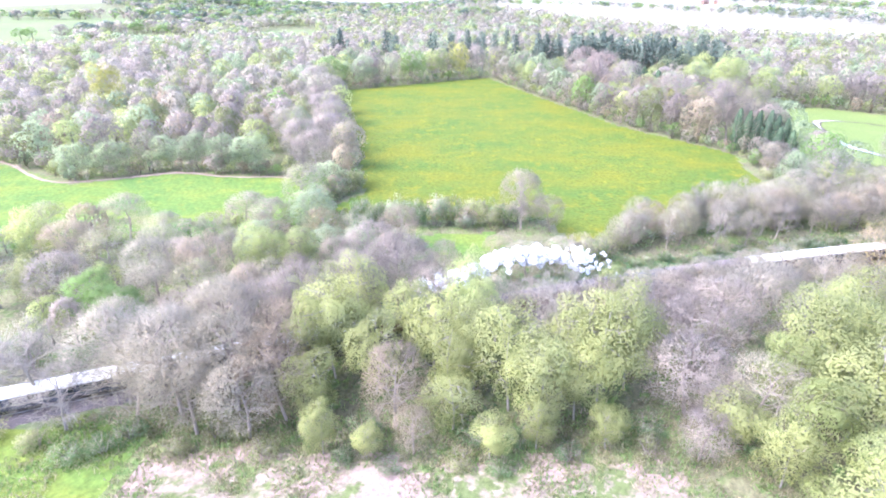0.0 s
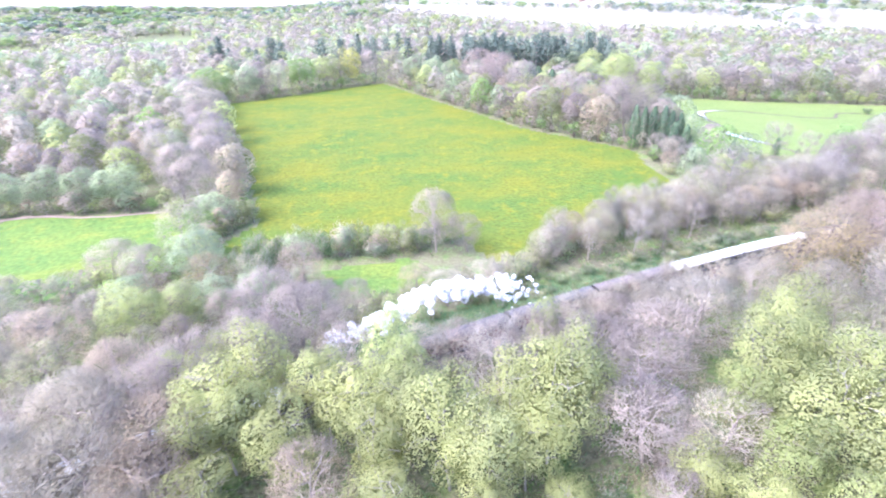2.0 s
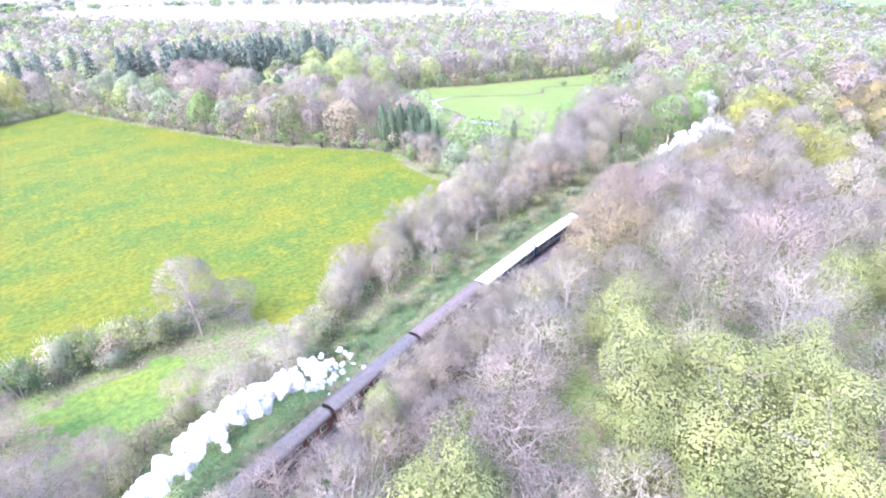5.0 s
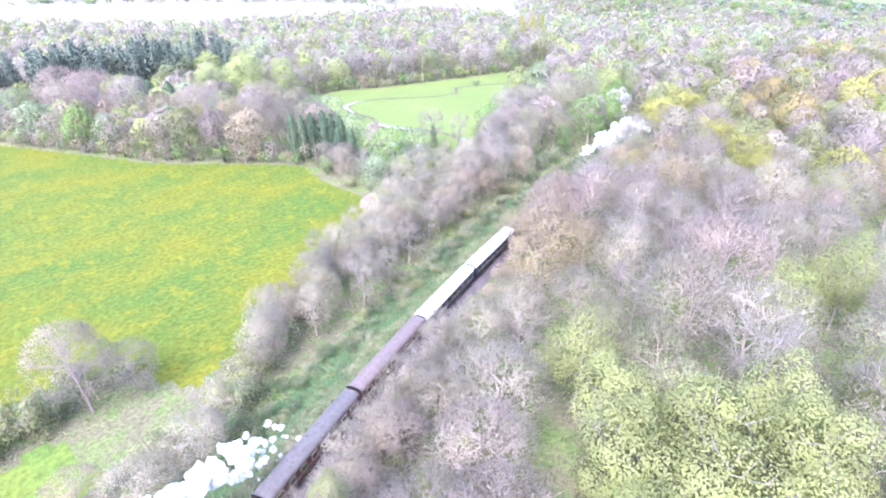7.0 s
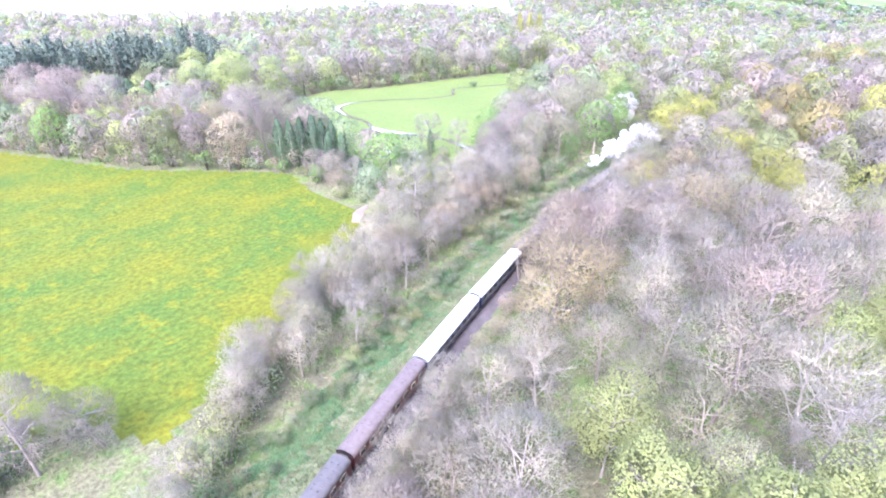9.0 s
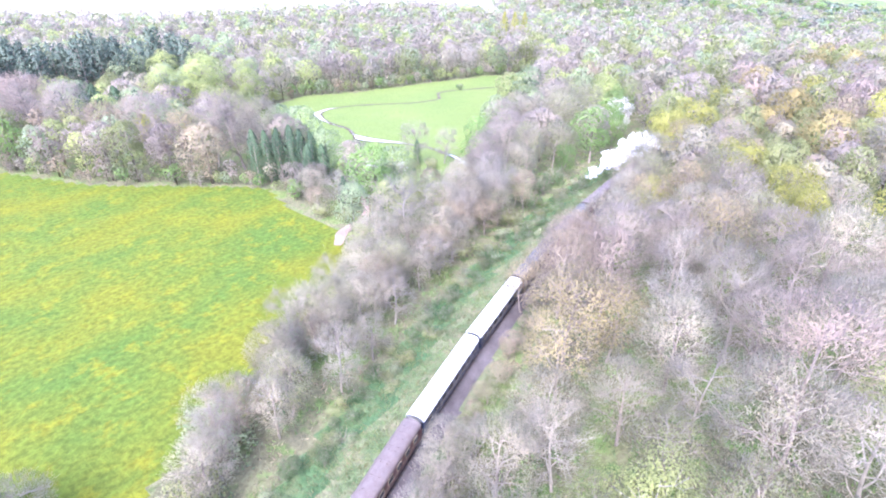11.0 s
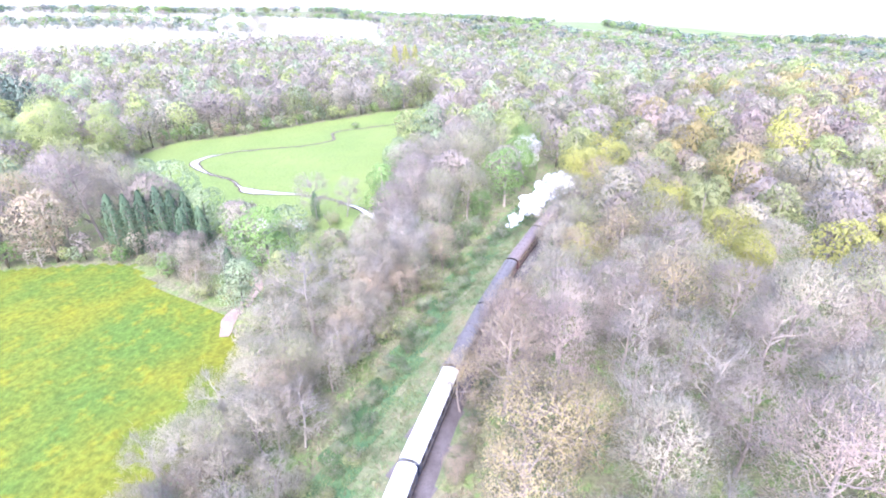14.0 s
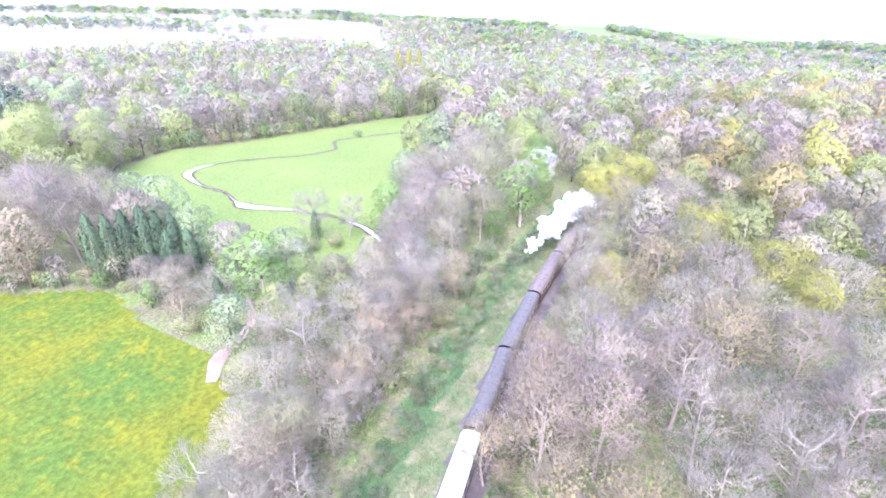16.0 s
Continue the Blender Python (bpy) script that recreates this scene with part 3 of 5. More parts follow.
ribbon("path", [(93, 155), (98, 159), (104, 161), (110, 164), (116, 172), (123, 180)], [2.0, 3.0, 2.6, 1.8, 1.0, 0.6], M_PATH, 0.08,
       "bare earth farm track through a gap in the hedge", "path", ragged=0.8)
ribbon("field_ditch", [(-230, 198), (-166, 175), (-128, 155), (-113, 161), (-100, 167), (-80, 164), (-59, 164)], [1.2, 1.2, 1.5, 1.5, 1.8, 1.2, 1.0], M_PATH, 0.08,
       "pale dry stream bed along the wood's edge", "ditch", ragged=0.8)


# ---- trees ----
def prototypes(kind, seeds, **kw):
    out = []
    for s in seeds:
        make = {"twiggy": twiggy, "leafy": leafy, "conical": conical, "pine": pine, "bushy": bushy}[kind]
        t, c, ids = make(s, **kw)
        faces, normals = billow(*c)
        out.append((mesh_np("trunk", *t, (M_BARK,)), mesh_np("crown", c[0], faces, (TWIG["grey"], LEAF["olive"]) if kind in ("twiggy", "bushy") else (LEAF["birch"],), ids, normals=normals)))
    return out


# every prototype is 10 m high and 4 m in radius (columns 10 x 1.6), and is scaled to its place
NEAR = {
    "twiggy": prototypes("twiggy", (1, 2, 3, 4, 5), H=10, R=4, limbs=12, subs=7, twigs=4000, width=0.046, length=0.72, buds=0.2, bud=0.09),
    "budding": prototypes("twiggy", (6, 7, 8, 9), H=10, R=4, limbs=11, subs=6, twigs=2300, width=0.045, length=0.7, buds=1.0, bud=0.125),
    "sparse": prototypes("twiggy", (11, 12, 13), H=10, R=4, limbs=12, subs=9, twigs=2600, width=0.034, length=0.95, buds=0.05, bud=0.08, fill=0.35),
    "leafy": prototypes("leafy", (21, 22, 23, 24), H=10, R=4, clumps=44, per=210, leaf=0.14),
    "birchy": prototypes("leafy", (31, 32, 33, 34), H=10, R=2.9, clumps=40, per=270, leaf=0.115, limbs=9, low=0.15, half_f=0.44, droop=0.7),
    "conical": prototypes("conical", (41, 42, 43), H=10, R=1.6, count=1900, leaf=0.26),
    "pine": prototypes("pine", (51, 52), H=10, R=2.2, count=440, leaf=0.42),
    "bushy": prototypes("bushy", (61, 62, 63, 64), H=4, R=3.2, clumps=15, per=60, leaf=0.22, twigs=260),
}
# what each sort of tree is: prototype, twig or leaf material, bud material, bark, label, category
SORTS = {
    "mauve": ("twiggy", "mauve", None, "bare deciduous tree with a rounded crown of mauve-grey twigs", "tree"),
    "grey": ("twiggy", "grey", "buff", "bare grey-twigged tree with buds just swelling", "tree"),
    "pale": ("sparse", "pale", "buff", "bare ash tree with pale silvery limbs and sparse twigs", "tree"),
    "tan": ("twiggy", "tan", "buff", "tan-brown oak breaking bud, its crown dense with twigs", "tree"),
    "pink": ("twiggy", "pink", "buff", "broad tree with a dense pinkish-brown twig crown", "tree"),
    "gold": ("budding", "tan", "gold", "oak with golden opening buds over brown twigs", "tree"),
    "oliv": ("budding", "grey", "olive", "tree with thin olive-green new leaf on grey twigs", "tree"),
    "limetwig": ("budding", "grey", "lime", "tree with sparse lime-green new leaf on grey twigs", "tree"),
    "birch": ("birchy", "birch", None, "slender birch in fresh yellow-green leaf with drooping sprays", "birch tree"),
    "lime": ("leafy", "lime", None, "tree in bright lime-green spring leaf", "tree"),
    "yellow": ("leafy", "yellow", None, "tree in bright yellow-green young leaf", "tree"),
    "green": ("leafy", "green", None, "tree in full mid-green leaf", "tree"),
    "willow": ("leafy", "willow", None, "rounded grey-green willow in soft new leaf", "willow tree"),
    "conifer": ("conical", "dark", None, "dark green columnar cypress with dense foliage", "conifer"),
    "pine": ("pine", "pine", None, "tall dark plantation pine on a bare pole trunk", "pine tree"),
    "poplar": ("conical", "yellow", None, "narrow upright poplar in yellow-green leaf", "poplar tree"),
    "bush": ("bushy", "grey", "olive", "low olive-green shrub with grey twigs", "bush"),
    "whitebush": ("bushy", "grey", "blossom", "hawthorn bush covered in white blossom", "bush"),
    "greenbush": ("bushy", "grey", "ivy", "dense dark green bramble and ivy thicket", "bush"),
    "willowbush": ("bushy", "pale", "willow", "silvery grey-green sallow bush", "bush"),
    "blossom": ("leafy", "blossom", None, "wild cherry tree in white blossom", "tree"),
}
RND = random.Random(7)
PLACED = []


def plant(sort, x, y, H=None, R=None):
    """One tree or bush, its foot on the land."""
    proto, first, second, label, category = SORTS[sort]
    trunk_me, crown_me = RND.choice(NEAR[proto])
    name = {"bush": "bush", "conifer": "conifer", "pine tree": "pine_tree", "birch tree": "birch_tree", "willow tree": "willow_tree",
            "poplar tree": "poplar_tree"}.get(category, "tree")
    H = H or RND.uniform(14, 19)
    base_h, base_r = (4, 3.2) if proto == "bushy" else (10, {"conical": 1.6, "pine": 2.2, "birchy": 2.9}.get(proto, 4))
    R = R or H * base_r / base_h * RND.uniform(0.85, 1.1)
    ob = tagged(new(name), label, category, "bushes" if category == "bush" else "trees")
    ob.matrix_basis = pose(x, y, land(x, y), 0, 0, RND.uniform(0, 360)) @ Matrix.Diagonal((R / base_r, R / base_r, H / base_h, 1))
    trunk, crown = share("trunk", trunk_me, ob), share("crown", crown_me, ob)
    bark = M_BIRCHBARK if sort == "birch" else M_PALEBARK if sort == "pale" else M_BARK
    trunk.material_slots[0].link = "OBJECT"
    trunk.material_slots[0].material = bark
    mats = (TWIG[first], LEAF[second] if second else TWIG[first]) if first in TWIG else (LEAF[first],)
    for slot, m in zip(crown.material_slots, mats):
        slot.link = "OBJECT"
        slot.material = m
    PLACED.append((x, y, R))
    return ob


def plant_row(text):
    """Lines of: sort x y height radius."""
    for line in text.strip().splitlines():
        for item in line.split(";"):
            s, *v = item.split()
            plant(s, *[float(a) for a in v])


# the birch wood between the sandy ground and the railway
plant_row("""
grey -45 56 16.1 8.1; grey -36 59 17.5 8.6; tan -28 57 16.1 7.5; pale -62 51 13.4 6.8; pale -56 47 10.8 5.6; pale -66 55 12.1 6.3
birch -20 60 20.2 5.2; birch -17 66 20.2 5.0; birch -21 51 13.4 4.2; mauve -12 78 18.8 7.5; mauve -16 72 16.1 6.3; birch -4 60 17.5 5.5; lime 1 67 21.5 4.2
lime 4 64 17.5 3.7; birch 7 52 18.8 5.7; birch 11 49 16.1 5.0; pale 14 60 20.2 5.7; birch 20 54 18.8 6.3; birch 25 58 20.2 4.8; birch 16 50 14.8 4.4
tan -9 48 14.8 5.2; birch -1 48 10.8 4.2; birch -1 54 16.1 4.4; mauve -27 67 17.5 6.8; birch -24 71 16.1 4.4; lime -30 75 12.1 3.7; tan -37 74 14.8 5.6
mauve 32 52 13.4 6.8; mauve 37 60 14.8 7.5; mauve 31 66 14.8 6.8; mauve 42 68 14.8 7.5; grey 38 48 12.1 6.3; mauve 24 71 13.4 6.3; grey 50 72 16.1 7.5; mauve 18 72 12.1 5.0
birch 48 55 18.8 5.7; birch 54 59 18.8 5.5; birch 50 46 17.5 6.3; birch 57 49 18.8 5.9; lime 44 51 14.8 4.4; lime 43 42 13.4 4.4; birch 60 40 18.8 5.9; birch 52 37 17.5 5.7; lime 46 36 12.1 3.7
birch 66 45 17.5 5.2; birch 34 44 10.8 3.7; limetwig 62 55 14.8 5.0; lime 26 74 14.8 3.2; birch 62 68 17.5 5.0; pale 75 49 17.5 6.3; pale 81 52 17.5 7.5; grey 71 36 17.5 7.5; birch 78 37 16.1 5.0; birch 68 28 17.5 5.7; birch 84 28 16.1 5.7
greenbush -13 46 4.1 3.0; greenbush 2 45.5 3.5 2.8; greenbush 8 45 3.0 2.3; greenbush 25 47 4.1 3.0; greenbush 38 44 4.1 3.4; bush -30 47 3.0 2.3; greenbush -21 46 3.0 2.1; bush -34 46.5 2.7 2.5
greenbush -64 60 5.4 4.6; greenbush -72 62 6.8 4.6; bush -78 55 5.4 4.6; greenbush -53 64 5.4 4.1
""")
plant_row("""
grey -50 53 17 7; grey -41 51 18 8; grey -33 52 17 7.5; tan -25 50 15 6; grey -38 62 17 7; grey -54 60 14 6; mauve -30 64 16 6; birch -23 57 18 4.4; birch -13 56 17 4.4; birch -8 63 18 4.4
birch 2 57 17 4.2; birch 15 55 18 4.6; mauve -20 76 16 6; mauve -6 72 15 5; mauve -46 66 13 6; pale -70 50 12 6; grey 6 72 13 5; mauve 12 76 11 5; mauve 30 78 10 5; mauve 40 80 10 5; grey 50 83 10 4.6
bush -58 44 3 3; greenbush -52 42 3 3; bush -66 45 3 3.4; greenbush -46 46 4 3.4; bush -74 48 3.4 3
""")
# between the railway and the fields, west part
plant_row("""
mauve 15 124 17 6.2; greenbush -27 126 8.8 4.4; greenbush -22 124 7.9 4.2; willowbush -18 127 9.6 4.2; greenbush -13 125 8.8 4.4; willowbush -8 126 9.6 4.4; greenbush -3 128 8.8 3.7
bush 2 127 8.8 4.4; bush 7 126 8.8 4.2; greenbush 11 126 7.9 3.7; greenbush -30 121 7.0 3.7; greenbush -25 119 6.4 3.7; willowbush 0 124 6.0 3.2
gold -33 105 12.9 5.8; lime -42 92 14.4 5.6; tan -52 88 14.4 5.8; mauve -56 119 11.5 6.4; mauve -48 114 11.5 5.8; grey -84 112 12.9 6.9; lime -36 95 12.9 5.1; willow -30 98 11.5 5.1; willow -24 103 10.0 4.5
limetwig -66 95 12.9 5.7; oliv -74 90 14.4 6.4; grey -62 84 14.4 5.8; tan -84 92 14.4 6.4; birch -94 96 15.8 5.1; lime -104 90 15.8 5.6; oliv -92 80 15.8 6.4; mauve -76 78 14.4 6.4; green -68 74 12.9 5.1; green -62 71 11.5 5.1
limetwig -50 78 12.9 5.1; mauve -19 92 15.8 6.8; mauve -11 96 9.8 5.1; mauve -16 101 7.1 4.1; willow -46 100 11.5 5.1; gold -44 104 10.0 5.1; oliv -58 104 11.5 5.6; grey -70 104 11.5 5.6; limetwig -98 106 12.9 6.4; birch -112 100 15.8 5.1
mauve -8 90 7.1 4.1; bush 0 100 5.4 3.7; bush 6 102 5.4 3.4; grey 14 99 8.0 5.5; grey 22 102 8.0 5.1; bush -2 94 4.9 3.4; greenbush 10 95 4.6 3.2; bush 18 106 5.4 3.9; tan 8 105 7.1 4.1; pale 27 108 6.2 4.1
bush -22 111 5.4 3.4; willowbush -16 114 5.4 3.2; oliv -26 110 10.0 4.3; greenbush 28 104 4.9 3.7; greenbush 33 107 5.1 3.9
""")
# the line of trees along the field, railway's north side
plant_row("""
willowbush 43 118 8.8 5.8; willowbush 47 120 8.1 4.6; bush 51 121 8.1 4.6; whitebush 52 122 6.8 3.4; bush 30 107 6.8 4.6; bush 36 111 6.8 4.6; bush 38 115 5.4 3.4; grey 57 125 11.0 5.3; willowbush 61 126 10.8 4.6
pale 66 127 13.8 4.9; grey 70 129 12.4 5.6; pale 74 131 13.8 4.9; grey 78 130 12.4 5.6; pale 63 130 12.4 4.3; grey 84 134 12.4 5.6; bush 82 128 6.8 4.6; bush 90 133 6.8 4.6; grey 92 139 13.8 5.6; bush 71 124 5.4 3.9
pale 103 141 19.2 8.4; grey 98 136 11.0 5.3; grey 105 133 12.4 5.3; tan 112 134 11.0 5.3; grey 114 140 13.8 6.0; grey 121 137 13.8 6.0; tan 119 131 9.6 4.9; pale 127 136 15.1 5.3; grey 124 143 12.4 6.0; bush 108 128 5.4 4.1; bush 98 128 6.8 4.6
oliv 110 148 9.6 4.9; pale 133 140 16.5 5.6; mauve 138 145 16.5 6.0; grey 131 147 12.4 5.6; mauve 144 150 17.9 6.0; limetwig 155 143 19.2 4.9; grey 148 141 15.1 5.3; mauve 153 152 17.9 6.7; grey 161 147 16.5 6.0; oliv 168 142 16.5 5.6; oliv 139 136 11.0 4.9
bush 128 130 5.4 3.9; greenbush 140 131 5.4 3.4; greenbush 150 134 6.8 3.4; greenbush 158 136 6.8 3.9; green 166 137 11 3.4; oliv 172 140 13.8 4
mauve 166 158 17.9 7.2; mauve 174 166 19.2 7.2; grey 180 157 19.2 7.9; oliv 187 150 20.6 8.4; oliv 194 154 20.6 8.4; grey 186 165 17.9 7.2; grey 200 162 19.2 7.9; oliv 204 150 20.6 7.2; green 206 143 16.5 6.0; green 200 138 12.4 4.9; grey 196 175 16.5 7.2; mauve 212 168 17.9 7.2; blossom 215 144 15.1 4.9; green 221 147 17.9 6.0; lime 228 155 17.9 6.0; lime 236 162 17.9 6.0; oliv 226 168 17.9 7.2; limetwig 240 150 16.5 6.0
""")
# gap between field and meadow
plant_row("""
conifer 104.5 206 16.2 2.3; conifer 107 203.5 15.6 2.2; conifer 109.5 201 16.2 2.3; conifer 112 198 16.9 2.4; conifer 114 196 15.6 2.2; conifer 116 193.5 15.0 2.2; conifer 113 191.5 12.5 2.0; conifer 117 190 11.9 2.0
mauve 106 190 10.0 4.4; mauve 110 184 10.0 4.4; grey 105 182 10.0 4.4; pale 107 170 11.2 4.8; conifer 107.5 169 9.4 1.7; tan 103 176 6.2 3.7; bush 102 171 5.4 3.4; bush 104 165 4.9 3.2; willowbush 114 176 9.5 4.6; willowbush 120 172 6.8 4.1
pale 147 180 15.0 5.5; conifer 147 180 8.1 1.3; pale 152 173 12.5 4.4; whitebush 131 183 5.4 4.1; bush 135 180 5.4 4.1; whitebush 137 178 4.6 3.4; bush 141 176 4.9 3.4; bush 145 173 4.6 3.4; bush 128 181 4.6 3.4; oliv 128 162 7.5 4.0; oliv 134 156 7.5 4.4; bush 122 158 5.4 3.9; grey 140 154 10.0 4.8
greenbush 249 214 6.8 4.6; greenbush 254 210 5.9 4.1; bush 246 217 4.1 3.0; greenbush 243 242 3.5 2.3
""")
# south of the railway, nearest trees of the big wood
plant_row("""
gold 87 91 19.3 8.0; gold 80 88 16.8 6.1; gold 92 86 16.8 5.7; tan 99 99 18.1 6.8; pink 106 101 18.1 6.8; tan 111 104 16.8 5.7; pink 104 93 18.1 6.8; mauve 115 96 18.1 7.4; gold 96 105 11.6 4.1; gold 122 107 11.6 3.9; grey 122 101 18.1 6.8
grey 60 84 14.1 5.7; pale 66 80 14.1 5.7; grey 71 85 14.1 5.7; pale 54 79 12.9 5.2; grey 47 80 11.6 5.2; grey 77 77 14.1 5.7; oliv 73 69 12.9 5.0; limetwig 62 73 10.3 4.5; pale 83 70 15.4 6.1; grey 90 76 16.8 6.8; oliv 69 61 14.1 5.2
pink 91 61 21.8 8.0; pale 98 80 16.8 6.1; pale 104 72 18.1 5.7; pale 108 82 18.1 5.7; mauve 100 68 15.4 6.1; grey 112 76 16.8 6.8; mauve 117 86 16.8 6.8; mauve 124 90 16.8 6.8; lime 97 52 14.1 4.5; grey 106 58 18.1 6.8; limetwig 88 49 14.1 5.7; birch 103 46 16.8 5.7; mauve 116 66 18.1 6.8
yellow 142 71 17 4.6; oliv 134 78 16.8 6.8; mauve 128 72 16.8 6.8; grey 132 88 18.1 7.2; pale 139 82 18.1 6.8; limetwig 130 99 15.4 5.7; gold 138 100 16.8 6.2; gold 148 96 16.8 6.8; mauve 146 86 18.1 6.8; yellow 150 104 11.6 4.5; oliv 156 90 18.1 7.2; grey 142 106 15.4 5.2; grey 152 110 15.4 5.7; limetwig 160 108 14.1 5.0
yellow 168 90 18.1 5.7; yellow 196 118 16.8 5.7; yellow 205 114 19.3 6.8; yellow 201 122 15.4 5.0; oliv 178 104 18.1 6.8; oliv 170 112 16.8 5.7; mauve 186 96 18.1 7.5; gold 188 112 16.8 5.7; grey 176 118 15.4 5.7
grey 39 82 9.0 4.5; grey 31 79 9.0 4.5; bush 45 86 5.4 3.4; bush 55 88 5.4 3.4; bush 64 91 5.4 3.4; bush 36 78 5.4 3.9
""")
# edge of the wood round the big field
plant_row("""
mauve -48 161 17.4 7.8; willow -41 150 11.1 5.2; green -44 143 9.4 4.5; willowbush -38 147 6.8 4.1; willow -72 168 14.2 7.3; willow -82 170 14.2 6.7; willow -93 171 14.2 6.7; willow -103 172 12.6 5.6; willow -118 164 12.6 6.7; willow -129 160 12.6 6.2; oliv -110 170 14.2 5.6
mauve -56 172 18.9 7.8; mauve -48 180 18.9 7.8; mauve -50 196 20.5 9.0; mauve -57 212 20.5 9.0; grey -64 186 20.5 7.8; yellow -157 230 29.8 7.8; lime -158 220 18.9 5.6; mauve -63 232 20.5 9.0; grey -70 256 22.0 9.0; mauve -78 280 22.0 9.0; oliv -80 306 20.5 7.8
green -82 338 20.5 9.0; willow -66 346 20.5 9.0; oliv -50 354 20.5 9.0; green -36 364 22.0 9.0; lime -22 372 22.0 9.0; yellow -6 386 25.2 7.8; mauve 6 394 22.0 7.8
grey 22 388 22.0 9.0; willow 34 366 22.0 7.8; willow 44 350 22.0 7.8; willow 52 335 20.5 6.7; pink 66 322 28.3 11.2; pink 74 304 28.3 11.2; mauve 82 288 25.2 9.0; tan 86 268 20.5 6.7; tan 93 258 22.0 7.8; mauve 92 246 25.2 9.0; gold 98 236 20.5 6.7; mauve 104 230 25.2 7.8; mauve 108 220 26.8 7.8; grey 114 216 23.7 7.8; oliv 99 226 11.1 4.5
lime 135 291 28 11; lime 122 306 24 9; lime 151 283 20.5 8.5; lime 140 308 22 8; lime 137 366 22 9; lime 143 347 23 9.5; lime 152 328 22 9.5; lime 166 316 19 8; willow 128 352 22 9; yellow 98 262 15 5.5; willow 138 316 20 8; mauve 120 236 16 7; grey 116 228 16 7
""")
# saplings and shrubs at the sandy ground's edge
plant_row("""
birch -18 43 9 2.8; birch -12 42 6 2.2; birch 4 42 8 2.8; tan -6 43 8 3; birch 10 44 9 3; greenbush -15 41 2.6 2.2; greenbush -9 40 2.2 2; greenbush 5 40 2.4 2.2; bush 0 41 2.6 2.4; greenbush 14 42 2.8 2.4; birch 19 44 8 2.8
bush -26 43 3 2.6; bush -38 43 2.6 2.6; greenbush -48 43 3 2.8; bush 24 43 3 2.6; mauve 30 42 8 4; mauve 34 48 10 4.6; birch 38 38 11 4; birch 45 30 12 4.4; lime 40 34 6 2.6
grey -47 49 14 6; grey -37 47 15 6.6; grey -29 46 13 5.6
""")
# brambles along the ditch below the railway
for i in range(100):
    x = 22 + i * 1.62 + RND.uniform(-1, 1)
    d = RND.uniform(8.6, 13.8)
    plant(RND.choice(("greenbush", "greenbush", "greenbush", "bush", "bush", "willowbush")), x - track_slope(x) * d, track_y(x) + d, RND.uniform(1.0, 2.6), RND.uniform(1.4, 2.6))
# hazy bare trees that fill the belt between the bank and the field
for i in range(34):
    x = 44 + i * 2.9 + RND.uniform(-1.2, 1.2)
    d = RND.uniform(15, 25)
    plant(("grey", "pale", "pale", "tan", "grey", "oliv")[i % 6], x - track_slope(x) * d, track_y(x) + d, RND.uniform(9, 13.5), RND.uniform(3.6, 5.0))
# low growth at the foot of the wood beside the line
for i in range(66):
    x = i * 2.8 + RND.uniform(-1.5, 1.5)
    d = RND.uniform(-6.4, -4.6)
    plant(RND.choice(("bush", "tan", "greenbush", "tan", "oliv")), x - track_slope(x) * d, track_y(x) + d, RND.uniform(2.2, 4.5), RND.uniform(1.5, 2.6))
# twiggy ash saplings overhanging the line
for i in range(9):
    x = 22 + i * 4.4 + RND.uniform(-1, 1)
    d = RND.uniform(-8.6, -6.4)
    plant(("pale", "grey", "grey")[i % 3], x - track_slope(x) * d, track_y(x) + d, RND.uniform(9, 12), RND.uniform(3.4, 4.4))
# lone trees in the pale fields
plant_row("grey 519 572 17 7; grey 529 556 17 7; grey 512 486 12 6; lime 520 478 13 6; grey 700 800 16 7; grey 620 700 15 7")
# pine plantation behind the far corner of the field
for i in range(105):
    f, g = RND.random(), RND.random()
    plant("pine", 44 + f * 112 + g * 10, 384 - f * 44 + g * 34 + RND.uniform(-4, 4), RND.uniform(21, 32), RND.uniform(3.0, 4.8))
for i in range(26):
    plant("pine", RND.uniform(-110, 40), RND.uniform(400, 470), RND.uniform(20, 28), RND.uniform(3.0, 4.6))
for x, y in ((88, 320), (94, 312), (100, 318), (96, 300), (104, 306), (108, 296)):
    plant("conifer", x, y, RND.uniform(14, 18), 3.6)
for x, y in ((404, 330), (412, 326), (420, 322)):
    plant("poplar", x, y, 24, 3.4)


# ---- the woods ----
MIX = {
    "south": [("mauve", 6), ("grey", 7), ("pale", 3), ("pink", 3), ("tan", 4), ("oliv", 7), ("gold", 5), ("limetwig", 4), ("yellow", 1), ("birch", 1)],
    "birches": [("birch", 8), ("lime", 1), ("mauve", 5), ("grey", 4), ("limetwig", 2)],
    "north": [("mauve", 8), ("grey", 6), ("willow", 6), ("oliv", 5), ("limetwig", 4), ("tan", 2), ("birch", 1), ("green", 1)],
    # pale-twigged trees added here so that tree colour stands in for distance haze
    "far": [("mauve", 10), ("grey", 9), ("willow", 6), ("oliv", 6), ("limetwig", 3), ("lime", 1), ("pale", 3)],
    "hedge": [("oliv", 3), ("green", 5), ("mauve", 3), ("pine", 5)],
    "strip": [("grey", 6), ("oliv", 4), ("tan", 3), ("lime", 3), ("mauve", 4), ("willow", 2)],
}


def pick(mix):
    total = sum(w for _, w in mix)
    v = RND.uniform(0, total)
    for s, w in mix:
        v -= w
        if v <= 0:
            return s
    return mix[-1][0]


